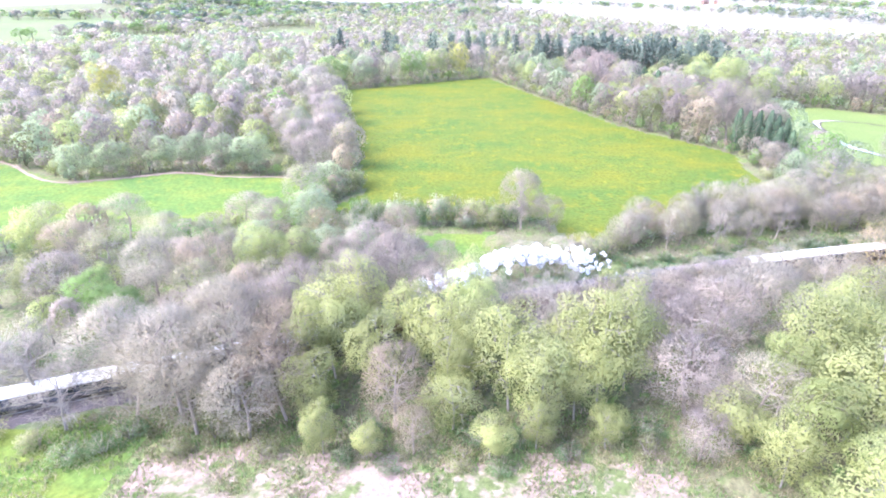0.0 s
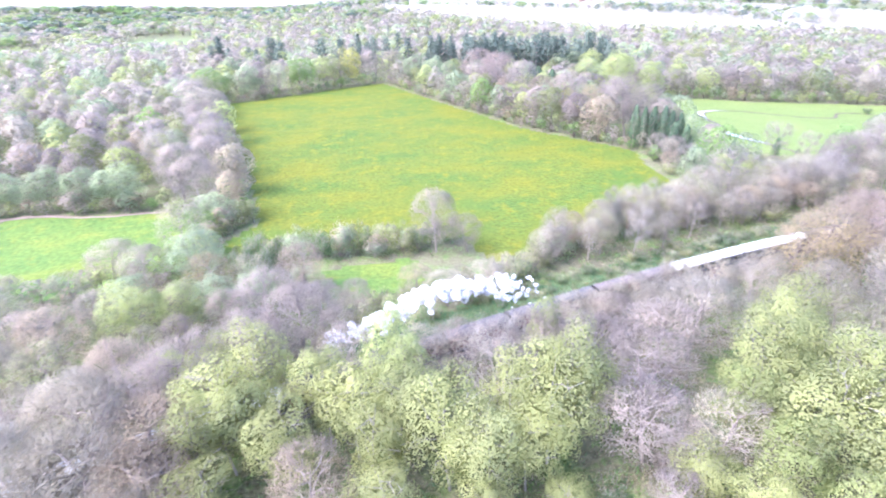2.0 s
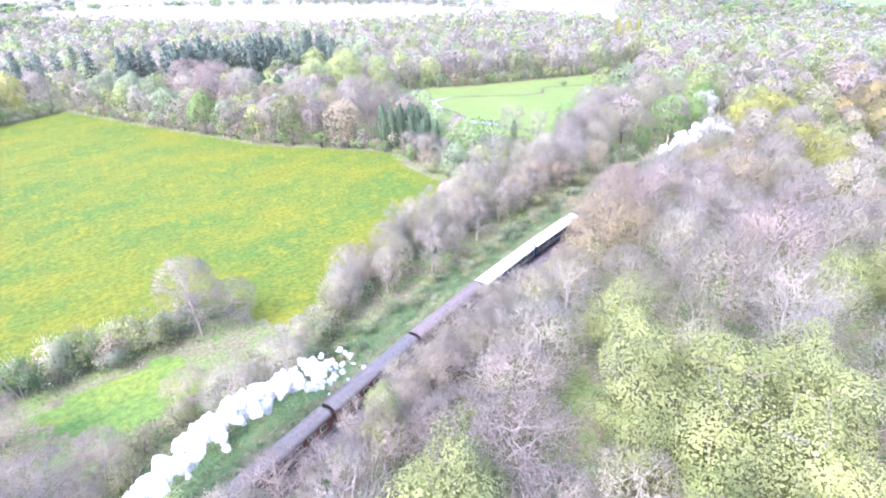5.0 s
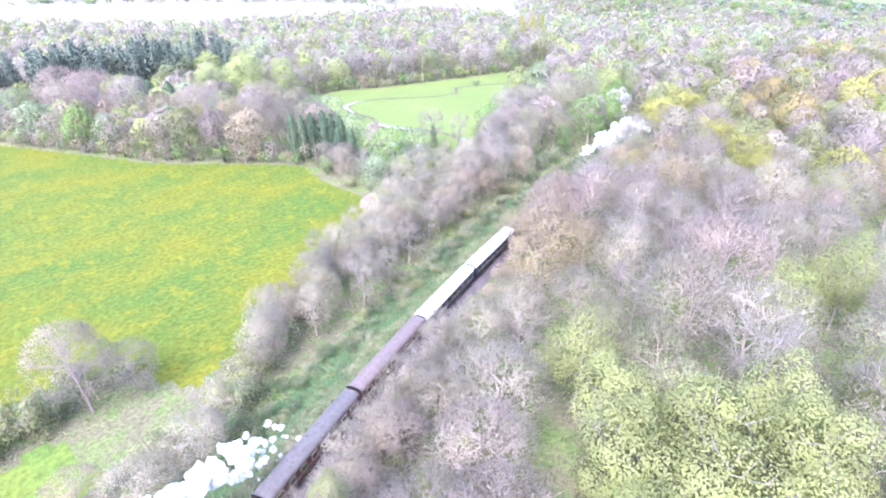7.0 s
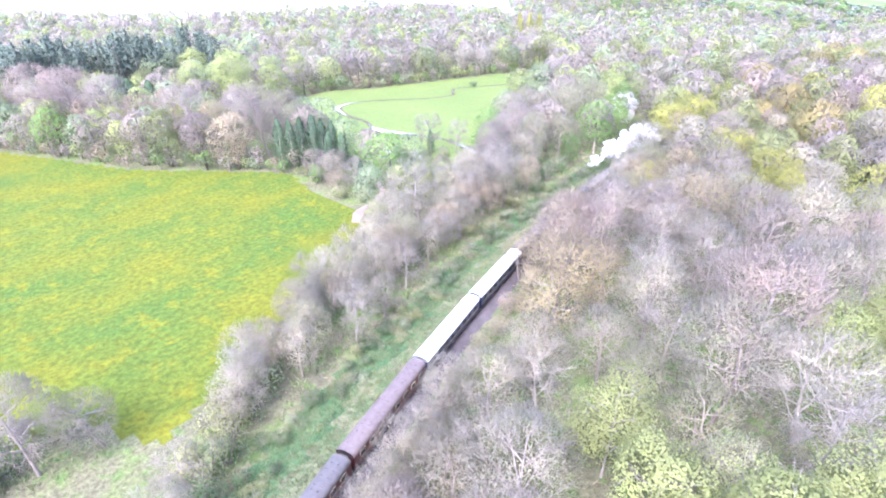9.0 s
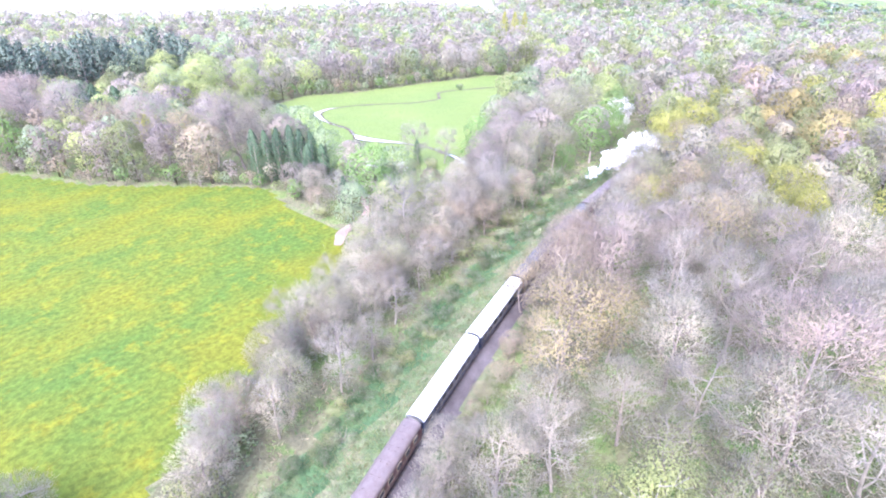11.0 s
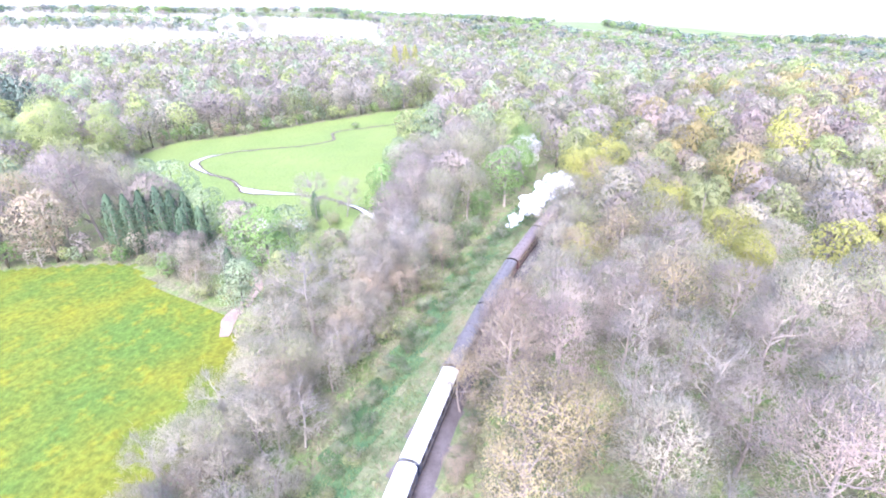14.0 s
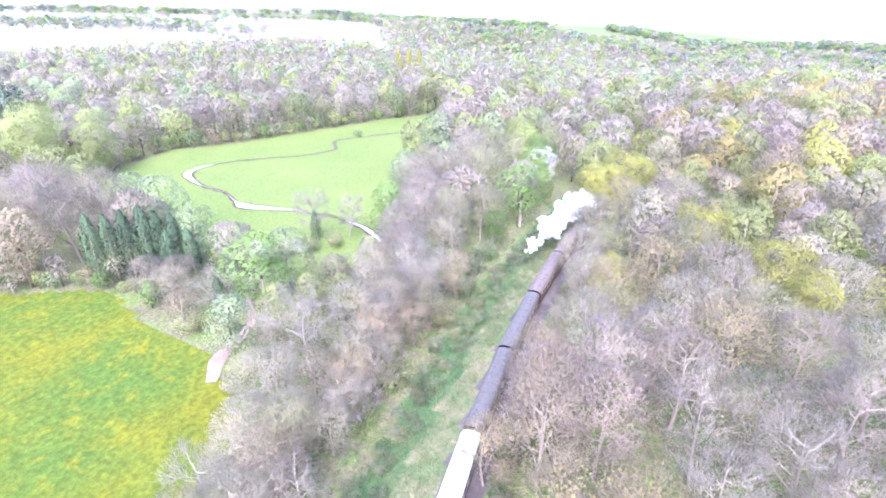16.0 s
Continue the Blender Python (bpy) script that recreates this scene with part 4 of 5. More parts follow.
def zone(x, y):
    """The mixture that grows at a place, or None where the land is open."""
    c = cover(x, y)
    if c != 3:
        return None
    if edge_distance(BIG_FIELD, x, y) < 2.5 or edge_distance(MEADOW, x, y) < 2.5 or edge_distance(LEFT_FIELD, x, y) < 2.5:
        return None
    if -300 < x < 420:
        d = off_track(x, y)
        if -5.2 < d < 13.5 and x < 215 or abs(d) < 3.5:
            return None
        if d < 0:
            if y < 44 and x < 38:
                return None
            return "birches" if x < 60 else "south"
        if -16 < x < 34 and 97 < y < 121:
            return None
        if d < 45 and x < 130:
            return "strip"
    return "north"


def in_view(x, y):
    """The land ahead of the flight, with a margin."""
    a = math.degrees(math.atan2(x - 10, y + 20))
    b = math.degrees(math.atan2(x - 45, y - 80))
    return -44 < a < 60 or -25 < b < 108


GRID = {}


def crowded(x, y, r):
    gx, gy = int(x // 12), int(y // 12)
    for i in range(gx - 1, gx + 2):
        for j in range(gy - 1, gy + 2):
            for px, py, pr in GRID.get((i, j), ()):
                if math.hypot(px - x, py - y) < (0.6 if math.hypot(x - 45, y - 60) < 420 else 0.52) * (pr + r):
                    return True
    return False


def occupy(x, y, r):
    GRID.setdefault((int(x // 12), int(y // 12)), []).append((x, y, r))


for p in PLACED:
    occupy(*p)

FAR_SPOTS = []
near_count = 0
for step, reach0, reach1 in ((5.2, 0, 330), (8.5, 330, 620), (15.0, 620, 1150)):
    n = int(reach1 / step) + 2
    for iy in range(-n, n):
        for ix in range(-n, n):
            x, y = 45 + (ix + RND.uniform(-0.45, 0.45)) * step, 60 + (iy + RND.uniform(-0.45, 0.45)) * step
            far = math.hypot(x - 45, y - 60)
            if not reach0 <= far < reach1 or not in_view(x, y):
                continue
            z = zone(x, y)
            if far > 690 and x > 1.25 * y and RND.random() < 0.8:
                z = "north"
            if not z:
                continue
            H = RND.uniform(15, 21) if z != "strip" else RND.uniform(9, 13)
            H *= 1 if far < 420 else 0.82
            R = H * RND.uniform(0.34, 0.44) * (1 if reach0 < 600 else 1.35)
            if crowded(x, y, R):
                continue
            occupy(x, y, R)
            sort = pick(MIX[z if z != "north" or far < 260 else "far"])
            if far < 108 and near_count < 230:
                near_count += 1
                plant(sort, x, y, H, R if sort != "birch" else R * 0.8)
            else:
                FAR_SPOTS.append((x, y, H, R, sort, far))


# trees too far off to tell apart, joined wood by wood
def light_tree(seed, family, grade):
    """A distant tree, 10 m high: fine sprays in billows."""
    rng = np.random.default_rng(seed)
    sprays, long, wide, leaf = {0: (1700, 0.8, 0.13, 0.28), 1: (760, 0.85, 0.19, 0.42), 2: (250, 1.1, 0.34, 0.74), 3: (70, 1.5, 0.65, 1.3)}[grade]
    trunk = tube([(0, 0, -1), (0.1, 0, 4), (0, 0.1, 8)], [0.2, 0.14, 0.04], 3)
    lobes = 12
    d = unit(rng.normal(size=(lobes, 3)) * [1, 1, 0.8] + [0, 0, 0.15])
    d[0], d[1] = (0.1, 0, 1), (0, 0.1, -0.6)
    cen = np.array([0, 0, 5.3]) + d * [2.1, 2.1, 2.5] * rng.uniform(0.75, 1.1, lobes)[:, None]
    rad = rng.uniform(1.5, 2.2, lobes)
    pieces = [trunk]
    p, n, _ = shell(rng, cen, rad, sprays, 0.45, (0.8, 1.0), 1.0)
    m = len(p)
    if family == "twiggy":
        q = m // 2
        way = unit(n[:q] * 0.3 + rng.normal(size=(q, 3)) * 0.6 + [0, 0, 0.25])
        pieces.append(slivers(rng, p[:q] - way * 0.3, way, rng.uniform(0.6, 1.15, q) * long, np.full(q, wide * 1.3), n[:q]))
        pieces.append(leaves(rng, p[q:], rng.uniform(0.5, 1.2, m - q) * leaf * 0.9, n[q:] * 2.5))
    else:
        pieces.append(leaves(rng, p, rng.uniform(0.5, 1.2, m) * leaf, n * 2.5))
    v, t = joined(pieces)
    t, normals = billow(v, t, 0.12)
    return v, t, len(trunk[1]), normals


LIGHT = {(f, g): [light_tree(100 + g * 10 + i, f, g) for i in range(6)] for f in ("twiggy", "leafy") for g in (0, 1, 2, 3)}
SLOT = [M_BARK] + list(TWIG.values()) + list(LEAF.values())
SLOT_OF = {k: 1 + i for i, k in enumerate(list(TWIG) + list(LEAF))}


def wood(name, spots, label):
    vs, ts, ids, ns, tones, n = [], [], [], [], [], 0
    for x, y, H, R, sort, far in spots:
        proto, first, second, *_ = SORTS[sort]
        family = "twiggy" if proto in ("twiggy", "sparse", "budding") else "leafy"
        g = 0 if far < 190 else 1 if far < 340 else 2 if far < 540 else 3
        v, t, nt, nv = RND.choice(LIGHT[family, g])
        a = RND.uniform(0, 6.28)
        c, s = math.cos(a), math.sin(a)
        w = np.stack([(v[:, 0] * c - v[:, 1] * s) * R / 4 + x, (v[:, 0] * s + v[:, 1] * c) * R / 4 + y, v[:, 2] * H / 10 + land(x, y)], 1)
        m = np.full(len(t), SLOT_OF[second if proto == "budding" else first])
        m[:nt] = 0
        if second and g == 0 and proto != "budding":
            k = np.arange(len(t))
            m[(k % 5 < 2) & (k >= nt)] = SLOT_OF[second]
        vs.append(w)
        ns.append(np.stack([nv[:, 0] * c - nv[:, 1] * s, nv[:, 0] * s + nv[:, 1] * c, nv[:, 2]], 1))
        ts.append(t + n)
        ids.append(m)
        tones.append(np.full(len(t), RND.random(), np.float32))
        n += len(w)
    if vs:
        me = mesh_np(name, np.concatenate(vs), np.concatenate(ts), SLOT, np.concatenate(ids), normals=np.concatenate(ns))
        me.attributes.new("plant_tone", "FLOAT", "FACE").data.foreach_set("value", np.concatenate(tones))
        tagged(new(name, me), label, "woodland", kind="stuff")


south = [s for s in FAR_SPOTS if s[1] < track_y(min(420, s[0]))]
north = [s for s in FAR_SPOTS if s[1] >= track_y(min(420, s[0])) and s[5] < 500]
wood("wood_south", south, "dense spring woodland of bare and budding trees south of the railway")
wood("wood_north", north, "mixed spring woodland beyond the meadows, mauve twigs and fresh green")
wood("wood_distance", [s for s in FAR_SPOTS if s[1] >= track_y(min(420, s[0])) and s[5] >= 500], "far belts of woodland between pale fields")

# shrubs that close the foot of the wood round the fields
skirt = []
for poly in (BIG_FIELD, LEFT_FIELD, MEADOW):
    mx, my = sum(p[0] for p in poly) / len(poly), sum(p[1] for p in poly) / len(poly)
    for (ax, ay), (bx, by) in zip(poly, poly[1:] + poly[:1]):
        L = math.hypot(bx - ax, by - ay)
        nx, ny = (by - ay) / L, -(bx - ax) / L
        if inside(poly, (ax + bx) / 2 + nx * 2, (ay + by) / 2 + ny * 2):
            nx, ny = -nx, -ny
        for i in range(int(L / 2.4)):
            f, o = (i + RND.random()) / int(L / 2.4), RND.uniform(0.6, 5.5)
            x, y = ax + (bx - ax) * f + nx * o, ay + (by - ay) * f + ny * o
            if cover(x, y) == 3 and not (off_track(x, y) < 40 and x < 130) and not (90 < x < 128 and 152 < y < 185) and in_view(x, y):
                H = RND.uniform(3, 8)
                skirt.append((x, y, H, H * RND.uniform(0.38, 0.55), RND.choice(("oliv", "grey", "mauve", "willow", "limetwig", "green", "tan")), 400))
wood("hedge_shrubs", skirt, "tangled shrubs and saplings along the edges of the fields")

# hedges and tree belts on the far land
belt = []


def belt_along(x0, y0, x1, y1, deep, step, h):
    L = math.hypot(x1 - x0, y1 - y0)
    k = int(L / step / 1.4)
    for i in range(k):
        for r in range(deep):
            f = (i + RND.random()) / k
            x, y = x0 + (x1 - x0) * f + RND.uniform(-1, 1) * 9 * deep, y0 + (y1 - y0) * f + RND.uniform(-1, 1) * 9 * deep
            H = h * RND.uniform(0.9, 1.6)
            belt.append((x, y, H, H * 0.75, pick(MIX["hedge"]), 500 if math.hypot(x, y) < 1050 else 900))


for seg in ((594, 789, 469, 470, 1, 4, 3), (478, 1105, 640, 880, 3, 9, 9), (877, 1110, 594, 789, 1, 5, 3), (744, 383, 1020, 865, 3, 9, 9), (1020, 865, 877, 1110, 2, 9, 8), (620, 720, 250, 1250, 2, 10, 8), (250, 1250, -60, 1500, 2, 16, 9), (800, 1150, 400, 1880, 2, 18, 10), (400, 1880, -400, 1900, 3, 15, 12),
            (831, 430, 1300, 900, 3, 14, 12), (1050, 700, 1400, 1300, 3, 16, 12), (1000, 1300, 500, 1860, 3, 16, 12), (720, 60, 1000, 330, 3, 9, 12), (860, -60, 1150, 250, 3, 9, 12), (700, -180, 980, -20, 3, 9, 12), (1000, 330, 900, 560, 2, 9, 12), (1100, 100, 1700, 500, 4, 12, 13), (1000, 400, 1600, 900, 4, 13, 13),
            (1100, -200, 1800, 0, 4, 12, 13), (1500, 200, 1850, -300, 4, 12, 13), (1300, 900, 1750, 700, 3, 12, 13), (700, 1450, 1350, 1250, 3, 14, 12), (-400, 1100, -900, 1500, 4, 14, 12),
            (-500, 650, -200, 1000, 3, 10, 11), (-200, 1000, 60, 950, 3, 10, 11), (-900, 900, -500, 1200, 4, 14, 12), (-300, 1300, -700, 1700, 4, 14, 12),
            (-700, 1250, -50, 1350, 6, 9, 13), (-520, 950, -60, 1120, 6, 9, 13), (-300, 1600, 100, 1500, 5, 10, 13), (-900, 1500, -200, 1750, 6, 11, 13)):
    belt_along(*seg)
wood("far_hedges", belt, "distant hedgerows and tree belts on the skyline")


# ---- undergrowth, tufts and scrub ----
def scatter(name, count, where, make, mats, label, category):
    rng = np.random.default_rng(len(name) * 7)
    pts, tries = [], 0
    while len(pts) < count and tries < count * 30:
        tries += 1
        p = where(rng)
        if p:
            pts.append((*p, land(*p)))
    p = np.array(pts)
    v, t, ids = make(rng, p)
    tagged(new(name, mesh_np(name, v, t, mats, ids)), label, category, kind="stuff")


def tufts(blades, height, width, spread, slots):
    def make(rng, p):
        k = np.repeat(np.arange(len(p)), blades)
        n = len(k)
        base = p[k] + np.stack([rng.normal(size=n) * spread, rng.normal(size=n) * spread, np.zeros(n) - 0.05], 1)
        way = unit(rng.normal(size=(n, 3)) * 0.55 + [0, 0, 0.8])
        v, t = slivers(rng, base, way, rng.uniform(0.5, 1.2, n) * height, rng.uniform(0.6, 1.3, n) * width)
        return v, t, rng.integers(0, slots, len(p))[k]
    return make


def verge(rng):
    x = rng.uniform(-20, 190)
    d = rng.uniform(3.4, 12.8)
    s = track_slope(x)
    return (x - s * d, track_y(x) + d)


def floor_spot(rng):
    x, y = rng.uniform(-70, 190), rng.uniform(30, 150)
    return (x, y) if zone(x, y) else None


def scrub_spot(rng):
    x, y = rng.uniform(-60, 40), rng.uniform(22, 50)
    return (x, y) if y > 40 or noise.noise(Vector((x * 0.12, y * 0.12, 1))) > 0.0 else None


scatter("verge_grass", 5200, verge, tufts(9, 0.6, 0.12, 0.35, 3), (LEAF["verge"], LEAF["ivy"], LEAF["straw"]), "rough tussocky grass and bramble beside the railway", "grass")
scatter("undergrowth", 5200, floor_spot, tufts(9, 0.9, 0.22, 0.6, 4), (LEAF["ivy"], LEAF["verge"], LEAF["green"], TWIG["tan"]), "green bramble and brushwood under the trees", "undergrowth")
scatter("scrub_weeds", 3200, scrub_spot, tufts(9, 0.8, 0.2, 0.6, 3), (LEAF["green"], LEAF["olive"], LEAF["buff"]), "patchy weeds and dead stalks on sandy ground", "weeds")


# ---- the railway ----
def on_track(x, d=0.0, z=0.0):
    """A pose on the line: x runs along the rails."""
    return pose(x - track_slope(x) * d, track_y(x) + d, z, 0, 0, math.degrees(math.atan(track_slope(x))))


def build_track():
    rails = tagged(new("railway_track"), "single railway track of steel rails on timber sleepers and dark ballast", "railway track", kind="structure")
    for side in (-0.75, 0.75):
        v, f = [], []
        prof = [(-0.075, 0), (0.075, 0), (0.04, 0.14), (-0.04, 0.14)]
        xs = list(np.arange(-140, 300, 2.0))
        for x in xs:
            m = on_track(x, side, RAIL_Z - 0.14)
            v += [m @ Vector((0, a, b)) for a, b in prof]
        for i in range(len(xs) - 1):
            for k in range(4):
                a, b = i * 4 + k, i * 4 + (k + 1) % 4
                f.append((a, b, b + 4, a + 4))
        ob = share("rail", mesh_np("rail", v, f, (M_STEEL,)), rails)
    bm = bmesh.new()
    box(bm, -0.13, 0.13, -1.3, 1.3, -0.13, 0.0, 0.02)
    me = bpy.data.meshes.new("sleeper")
    bm.to_mesh(me)
    bm.free()
    me.materials.append(M_WOOD)
    for i in range(290):
        share("sleeper", me, rails, on_track(-75 + i * 0.9, 0, RAIL_Z - 0.135))
    v, f = [], []
    xs = list(np.arange(-140, 300, 2.0))
    prof = [(-3.3, 0.9), (-2.8, 1.28), (-2.0, 1.36), (2.0, 1.38), (2.9, 0.8)]
    for x in xs:
        v += [on_track(x, a, b + 0.05 * noise.noise(Vector((x, a, 0)))).translation for a, b in prof]
    for i in range(len(xs) - 1):
        for k in range(4):
            a = i * 5 + k
            f.append((a, a + 5, a + 6, a + 1))
    share("ballast", mesh_np("ballast", v, f, (M_BALLAST,), None, True), rails)


build_track()


# ---- the train ----
def wheelset(parent, x, r, mat, z=0.0):
    bm = bmesh.new()
    for s in (-0.72, 0.72):
        drum(bm, r, 0.13, pose(x, s, r + z, 90))
        drum(bm, r * 0.35, 0.2, pose(x, s, r + z, 90))
    drum(bm, 0.07, 1.5, pose(x, 0, r + z, 90), seg=8)
    return part("wheelset", bm, mat, parent)


COACH, BODY = 20.3, 19.5


def roof_section(half, rise, base, seg=12):
    return [(half * math.cos(math.pi * i / seg), base + rise * math.sin(math.pi * i / seg) ** 0.75) for i in range(seg + 1)]


def build_coach(paint, roof_paint, label, stripe):
    top = tagged(new("railway_coach"), label, "railway coach", "coaches of the train")
    bm = bmesh.new()
    L = BODY / 2
    sec = [(-1.32, 0.95), (-1.4, 1.25), (-1.4, 2.3), (-1.33, 3.05), (1.33, 3.05), (1.4, 2.3), (1.4, 1.25), (1.32, 0.95)]
    rings = [[bm.verts.new((x, y, z)) for y, z in sec] for x in (-L, L)]
    for i in range(len(sec)):
        k = (i + 1) % len(sec)
        bm.faces.new((rings[0][i], rings[0][k], rings[1][k], rings[1][i]))
    bm.faces.new(rings[0][::-1])
    bm.faces.new(rings[1])
    body = part("body", bm, paint, top)
    bm = bmesh.new()
    sec = roof_section(1.4, 0.78, 3.04)
    rings = [[bm.verts.new((x, y * f, 3.04 + (z - 3.04) * f)) for y, z in sec] for x, f in ((-L - 0.08, 0.96), (-L + 0.15, 1), (L - 0.15, 1), (L + 0.08, 0.96))]
    for a, b in zip(rings, rings[1:]):
        for i in range(len(sec) - 1):
            bm.faces.new((a[i], a[i + 1], b[i + 1], b[i]))
    bm.faces.new(rings[0])
    bm.faces.new(rings[-1][::-1])
    for f in bm.faces:
        f.smooth = True
    roof = part("roof", bm, roof_paint, top)
    for i in range(9):
        for s in (-0.45, 0.45):
            bm = bmesh.new()
            drum(bm, 0.12, 0.14, pose(-8.4 + i * 2.1, s, 3.83), 0.08, 10)
            part("roof_vent", bm, roof_paint, roof)
    for x in np.arange(-L + 2.4, L - 1, 2.45):
        bm = bmesh.new()
        box(bm, x - 0.03, x + 0.03, -0.75, 0.75, 3.72, 3.835, 0.01)
        part("roof_rib", bm, roof_paint, roof)
    for s in (-1, 1):
        for i in range(8):
            x = -7.9 + i * 2.26
            bm = bmesh.new()
            box(bm, x - 0.66, x + 0.66, s * 1.385 - 0.03, s * 1.385 + 0.03, 1.95, 2.85, 0.02)
            w = part("window", bm, M_CREAM if stripe else M_FRAME, body, "window in a slim frame")
            bm = bmesh.new()
            box(bm, x - 0.58, x + 0.58, s * 1.4 - 0.03, s * 1.4 + 0.03, 2.03, 2.77)
            part("pane", bm, M_GLASS, w)
        for x in (-9.2, 9.2):
            bm = bmesh.new()
            box(bm, x - 0.32, x + 0.32, s * 1.39 - 0.03, s * 1.39 + 0.03, 1.05, 2.9, 0.03)
            part("door", bm, paint, body)
        bm = bmesh.new()
        box(bm, -L + 0.1, L - 0.1, s * 1.4 - 0.015, s * 1.4 + 0.02, 1.72, 1.8)
        part("lining", bm, M_CREAM, body, "thin cream lining stripe")
    for x in (-L - 0.2, L + 0.2):
        bm = bmesh.new()
        box(bm, x - 0.22, x + 0.22, -0.55, 0.55, 1.1, 3.1, 0.06)
        part("gangway", bm, M_FRAME, top, "black bellows gangway")
    bm = bmesh.new()
    box(bm, -L + 0.1, L - 0.1, -1.15, 1.15, 0.72, 0.96)
    box(bm, -3.0, -0.8, -1.1, 1.1, 0.3, 0.75, 0.04)
    box(bm, 0.8, 2.6, -1.1, 1.1, 0.34, 0.75, 0.04)
    part("underframe", bm, M_FRAME, top)
    for x in (-6.7, 6.7):
        bm = bmesh.new()
        for s in (-1.05, 1.05):
            box(bm, x - 1.9, x + 1.9, s - 0.08, s + 0.08, 0.4, 0.7, 0.04)
        box(bm, x - 0.4, x + 0.4, -1.0, 1.0, 0.5, 0.72)
        bogie = part("bogie", bm, M_FRAME, top)
        for dx in (-1.3, 1.3):
            wheelset(bogie, x + dx, 0.46, M_FRAME)
    return top


def settle_on_rails(ob, x):
    ob.matrix_basis = on_track(x, 0, RAIL_Z)
    return ob


FRONT_OF_COACHES = 181.0
dark = build_coach(M_MAROON, M_ROOF_DARK, "maroon passenger coach with a sooty dark grey roof", True)
brown = build_coach(M_MAROON, M_ROOF_BROWN, "maroon passenger coach with a faded brown roof and cream window frames", True)
white = build_coach(M_NAVY, M_ROOF_WHITE, "dark blue passenger coach with a clean white roof", False)
at, made = FRONT_OF_COACHES, {}
for i in range(14):
    kind = "white" if i in (4, 5) or i >= 10 else "brown" if i in (0, 1, 6) else "dark"
    x = at - COACH / 2 * math.cos(math.atan(track_slope(at - 10)))
    if kind in made:
        copy_thing(made[kind], on_track(x, 0, RAIL_Z))
    else:
        made[kind] = settle_on_rails({"dark": dark, "white": white, "brown": brown}[kind], x)
    at -= COACH * math.cos(math.atan(track_slope(at - 10)))


def build_loco():
    top = tagged(new("steam_locomotive"), "black steam locomotive with a long round boiler", "locomotive", "the train")
    bm = bmesh.new()
    drum(bm, 0.88, 5.6, pose(1.6, 0, 2.5, 0, 90), seg=28)
    drum(bm, 0.95, 1.5, pose(5.0, 0, 2.5, 0, 90), seg=28)
    boiler = part("boiler", bm, M_BLACK, top)
    for x, r, h, m, n in ((5.1, 0.34, 0.75, M_BLACK, "chimney"), (1.8, 0.36, 0.5, M_BLACK, "dome"), (-0.4, 0.14, 0.4, M_BRASS, "safety_valve")):
        bm = bmesh.new()
        drum(bm, r, h, pose(x, 0, 3.3 + h / 2), r * 0.85)
        part(n, bm, m, boiler)
    bm = bmesh.new()
    box(bm, -3.2, -1.2, -0.95, 0.95, 1.2, 3.35, 0.25)
    part("firebox", bm, M_BLACK, top)
    bm = bmesh.new()
    for s in (-1.28, 1.28):
        box(bm, -4.9, -3.0, s - 0.04, s + 0.04, 1.3, 3.3, 0.02)
    box(bm, -3.1, -3.0, -1.28, 1.28, 1.3, 3.5)
    box(bm, -5.1, -2.9, -1.35, 1.35, 3.45, 3.6, 0.06)
    part("cab", bm, M_BLACK, top)
    bm = bmesh.new()
    box(bm, -5.0, 6.2, -1.3, 1.3, 1.2, 1.32, 0.02)
    box(bm, 6.1, 6.3, -1.25, 1.25, 0.8, 1.35, 0.03)
    box(bm, -4.8, 6.0, -0.5, 0.5, 0.7, 1.2)
    part("running_plate", bm, M_BLACK, top)
    for s in (-1.15, 1.15):
        bm = bmesh.new()
        drum(bm, 0.36, 1.1, pose(4.4, s, 0.85, 0, 90))
        part("cylinder", bm, M_BLACK, top)
        bm = bmesh.new()
        box(bm, -3.0, 3.6, s * 0.86 - 0.04, s * 0.86 + 0.04, 0.72, 0.88)
        part("coupling_rod", bm, M_STEEL, top)
    for x in (-2.6, -0.5, 1.6):
        wheelset(top, x, 0.85, M_BLACK)
    for x in (3.6, 5.4):
        wheelset(top, x, 0.46, M_BLACK)
    return top


def build_tender():
    top = tagged(new("tender"), "black six-wheeled tender heaped with coal", "tender", "the train")
    bm = bmesh.new()
    box(bm, -3.4, 3.2, -1.3, 1.3, 1.1, 2.7, 0.08)
    part("tank", bm, M_BLACK, top)
    bm = bmesh.new()
    rng = random.Random(3)
    for _ in range(60):
        bmesh.ops.create_icosphere(bm, subdivisions=1, radius=rng.uniform(0.16, 0.32), matrix=pose(rng.uniform(-2.0, 2.8), rng.uniform(-0.9, 0.9), 2.72 + rng.uniform(0, 0.25), rng.uniform(0, 90), 0, 30))
    part("coal", bm, M_FRAME, top)
    bm = bmesh.new()
    box(bm, -3.5, 3.3, -1.2, 1.2, 0.8, 1.1)
    part("frame", bm, M_FRAME, top)
    for x in (-2.2, 0, 2.2):
        wheelset(top, x, 0.6, M_BLACK)
    return top


front = FRONT_OF_COACHES
settle_on_rails(build_tender(), front + 3.9)
settle_on_rails(build_loco(), front + 13.0)


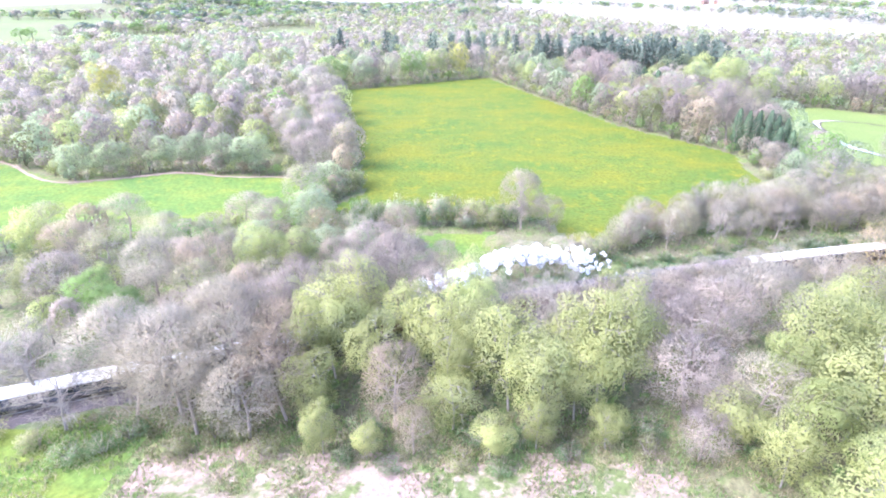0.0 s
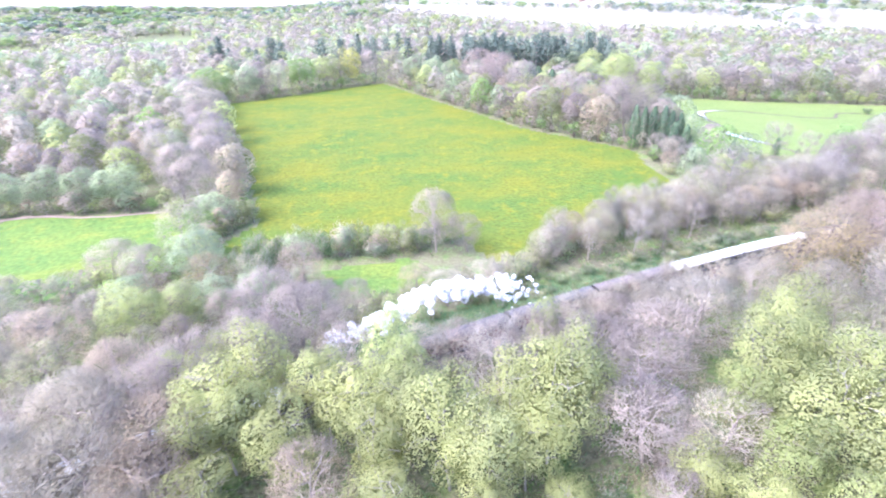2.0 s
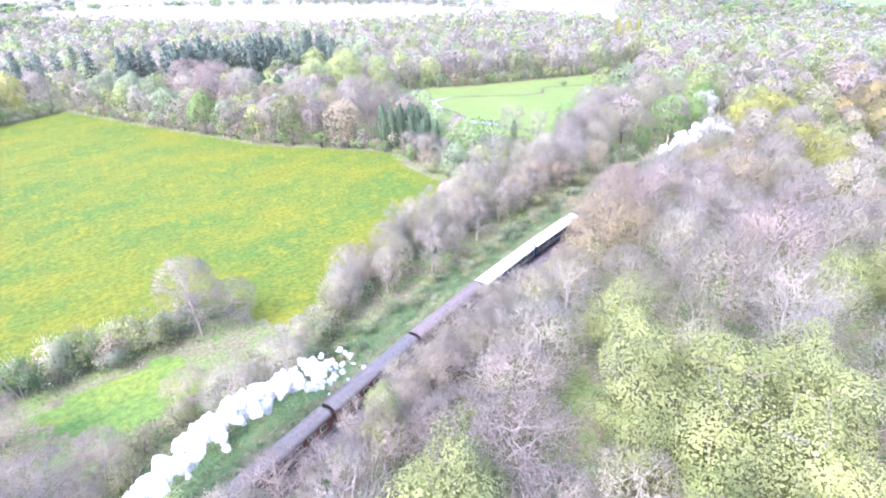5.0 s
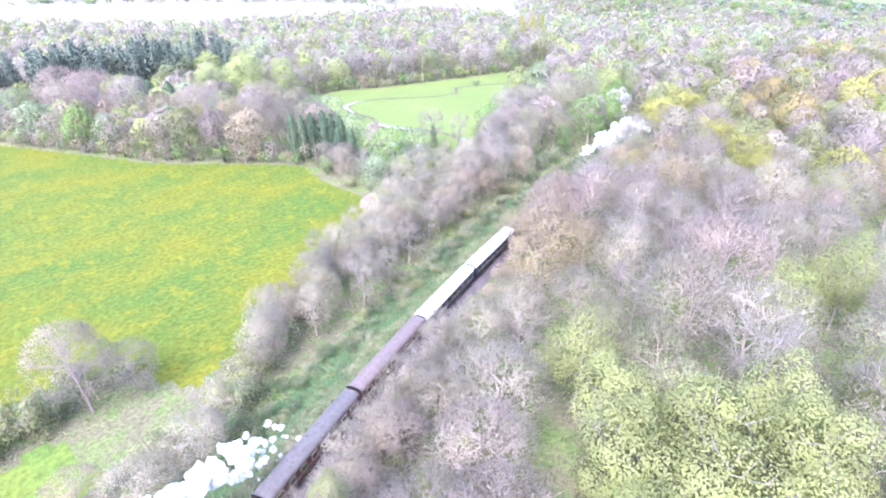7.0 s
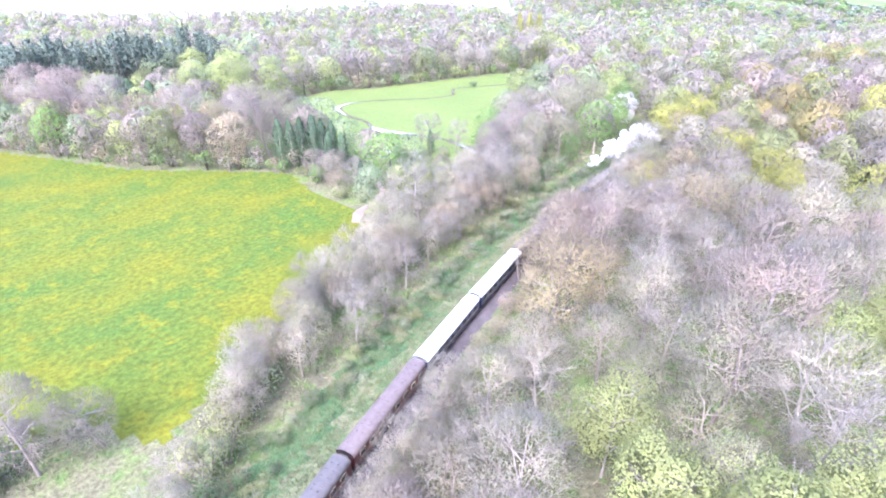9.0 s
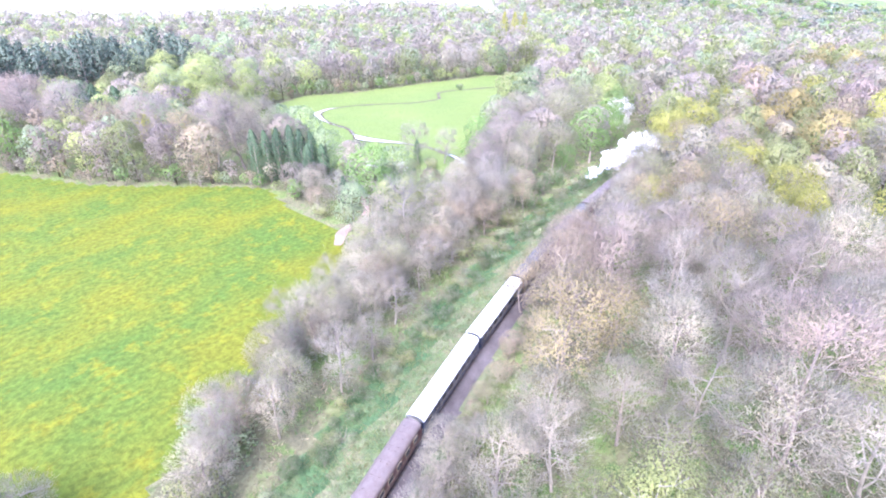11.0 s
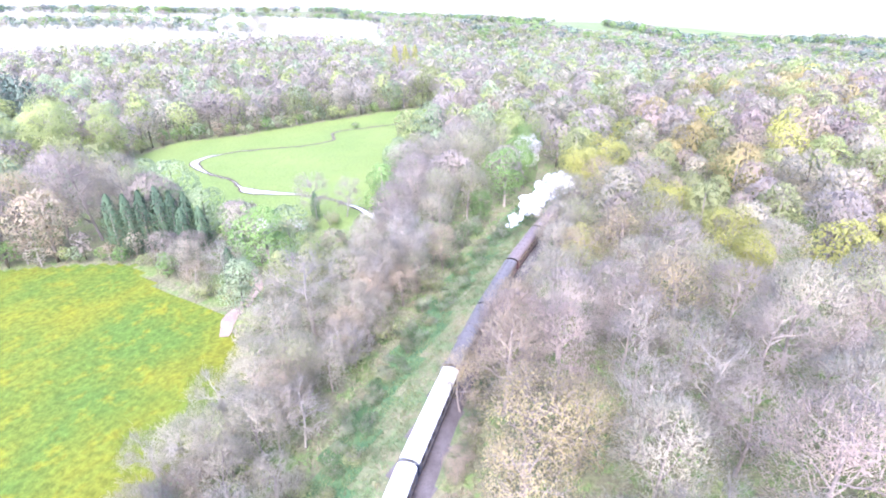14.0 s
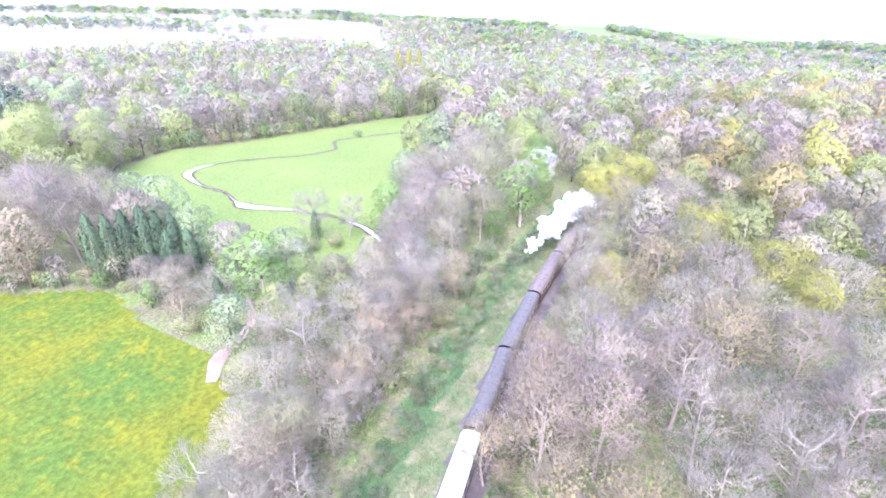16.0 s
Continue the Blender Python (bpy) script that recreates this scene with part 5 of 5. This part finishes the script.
# ---- small things on the land ----
def build_dead_trunk():
    v, t = tube([(0, 0, -0.3), (-0.7, 0.2, 3.2), (-1.8, 0.3, 6.6), (-2.6, 0.5, 9.4)], [0.24, 0.2, 0.14, 0.05], 7)
    v2, t2 = tube([(-1.2, 0.25, 4.8), (-0.4, 0.8, 6.2), (-0.2, 1.0, 6.9)], [0.08, 0.05, 0.02], 5)
    v, t = joined([(v, t), (v2, t2)])
    ob = tagged(new("dead_tree", mesh_np("dead_tree", v, t, (M_PALEBARK,), None, True)), "bleached leaning dead tree trunk at the wood's edge", "dead tree")
    ob.matrix_basis = pose(-127.5, 156.5, land(-127.5, 156.5))


def build_fallen_branch():
    v, t = tube([(-1.6, 0, 0.12), (-0.4, 0.15, 0.16), (0.8, 0.05, 0.15), (1.9, 0.2, 0.1)], [0.13, 0.12, 0.09, 0.04], 7)
    v2, t2 = tube([(0.3, 0.1, 0.16), (0.9, 0.7, 0.2), (1.2, 1.1, 0.12)], [0.06, 0.04, 0.02], 5)
    v, t = joined([(v, t), (v2, t2)])
    ob = tagged(new("fallen_branch", mesh_np("fallen_branch", v, t, (M_PALEBARK,), None, True)), "pale fallen branch lying in the meadow grass", "branch")
    ob.matrix_basis = pose(24, 131, land(24, 131), 0, 0, -28)


build_dead_trunk()
build_fallen_branch()
M_BRICK = painted("weathered_red_brick", (0.34, 0.2, 0.15), 0.85)
M_TILE = painted("brown_clay_roof_tile", (0.2, 0.13, 0.11), 0.85)


def build_house(x, y, turn, long, deep):
    top = tagged(new("farmhouse"), "distant brick farmhouse with a brown tiled roof", "house", "farm buildings")
    bm = bmesh.new()
    box(bm, -long / 2, long / 2, -deep / 2, deep / 2, -0.5, 5.2)
    wall = part("wall", bm, M_BRICK, top)
    bm = bmesh.new()
    e = 0.4
    ridge = 5.2 + deep * 0.42
    a = [bm.verts.new(p) for p in ((-long / 2 - e, -deep / 2 - e, 5.0), (-long / 2 - e, deep / 2 + e, 5.0), (-long / 2 - e, 0, ridge),
                                   (long / 2 + e, -deep / 2 - e, 5.0), (long / 2 + e, deep / 2 + e, 5.0), (long / 2 + e, 0, ridge))]
    for f in ((0, 2, 1), (3, 4, 5), (0, 3, 5, 2), (1, 2, 5, 4), (0, 1, 4, 3)):
        bm.faces.new([a[k] for k in f])
    roof = part("roof", bm, M_TILE, top)
    bm = bmesh.new()
    box(bm, long * 0.3, long * 0.3 + 0.9, -0.4, 0.5, ridge - 1.2, ridge + 1.3, 0.05)
    part("chimney", bm, M_BRICK, roof)
    for s in (-1, 1):
        for i in range(int(long / 3)):
            for z in (1.0, 3.4):
                wx = -long / 2 + 1.6 + i * 3
                bm = bmesh.new()
                box(bm, wx - 0.55, wx + 0.55, s * deep / 2 - 0.05, s * deep / 2 + 0.05, z, z + 1.2, 0.03)
                w = part("window", bm, M_CREAM, wall)
                bm = bmesh.new()
                box(bm, wx - 0.45, wx + 0.45, s * deep / 2 - 0.07, s * deep / 2 + 0.07, z + 0.1, z + 1.1)
                part("pane", bm, M_GLASS, w)
    top.matrix_basis = pose(x, y, land(x, y), 0, 0, turn)


for spec in ((800, 520, 30, 14, 8), (822, 498, 75, 11, 7), (846, 512, 10, 18, 8), (520, 1340, 20, 14, 8), (548, 1352, 60, 10, 7)):
    build_house(*spec)


# ---- steam ----
def build_steam(puffs, label):
    """Rolling puffs, each (along the line, metres north of it, height, radius)."""
    rng = random.Random(12)
    bm = bmesh.new()
    for x, d, z, r in puffs:
        p = on_track(x, d, z).translation
        made = bmesh.ops.create_icosphere(bm, subdivisions=2, radius=r, matrix=pose(*p, rng.uniform(0, 360), 0, rng.uniform(0, 360)))
        for v in made["verts"]:
            n = (v.co - p).normalized()
            k = noise.fractal(v.co * (0.9 / max(0.6, r)), 0.8, 2.1, 4)
            v.co += n * r * 0.75 * k
    for f in bm.faces:
        f.smooth = True
    me = bpy.data.meshes.new("steam")
    bm.to_mesh(me)
    bm.free()
    me.materials.append(M_STEAM)
    tagged(new("steam_cloud", me), label, "steam", kind="stuff")


def chimney_puffs(rng):
    """Trailing back from the chimney and down the north bank."""
    for i in range(150):
        f = (i / 149) ** 1.15
        x = front + 17.4 - f * 40 + rng.uniform(-1.5, 1.5)
        d = 0.2 + 6.0 * f + rng.gauss(0, 1) * (0.25 + 1.3 * math.sin(f * 3.14))
        z = RAIL_Z + 4.5 + 3.2 * math.sin(min(1, f * 1.9) * 1.57) - 7.0 * max(0, f - 0.45) + rng.gauss(0, 1) * (0.2 + 0.9 * math.sin(f * 3.14))
        yield x, d, max(RAIL_Z + 0.5, z), max(0.25, (0.4 + 1.0 * math.sin(f * 3.0)) * rng.uniform(0.4, 1.1))


def drifting_puffs(rng):
    """The older trail, drifting north over the bank and thinning towards its tail."""
    for i in range(230):
        f = (i / 229) ** 0.9
        swell = math.sin(min(1, f * 2.2) * 1.57) * (1 - 0.6 * smooth(0.5, 1, f))
        d = 2.5 + 4.5 * f + rng.gauss(0, 0.9)
        z = RAIL_Z + 4.6 + 4.2 * swell - 2.5 * smooth(0.5, 1, f) + rng.gauss(0, 1.0)
        yield 31 - f * 37 + rng.uniform(-1.4, 1.4), d, max(RAIL_Z + 1.0, z), max(0.25, (0.3 + 0.7 * swell) * rng.uniform(0.35, 1.2))


build_steam(chimney_puffs(random.Random(12)), "billowing white steam trailing from the locomotive chimney")
build_steam(drifting_puffs(random.Random(5)), "long white bank of steam drifting beside the coaches")
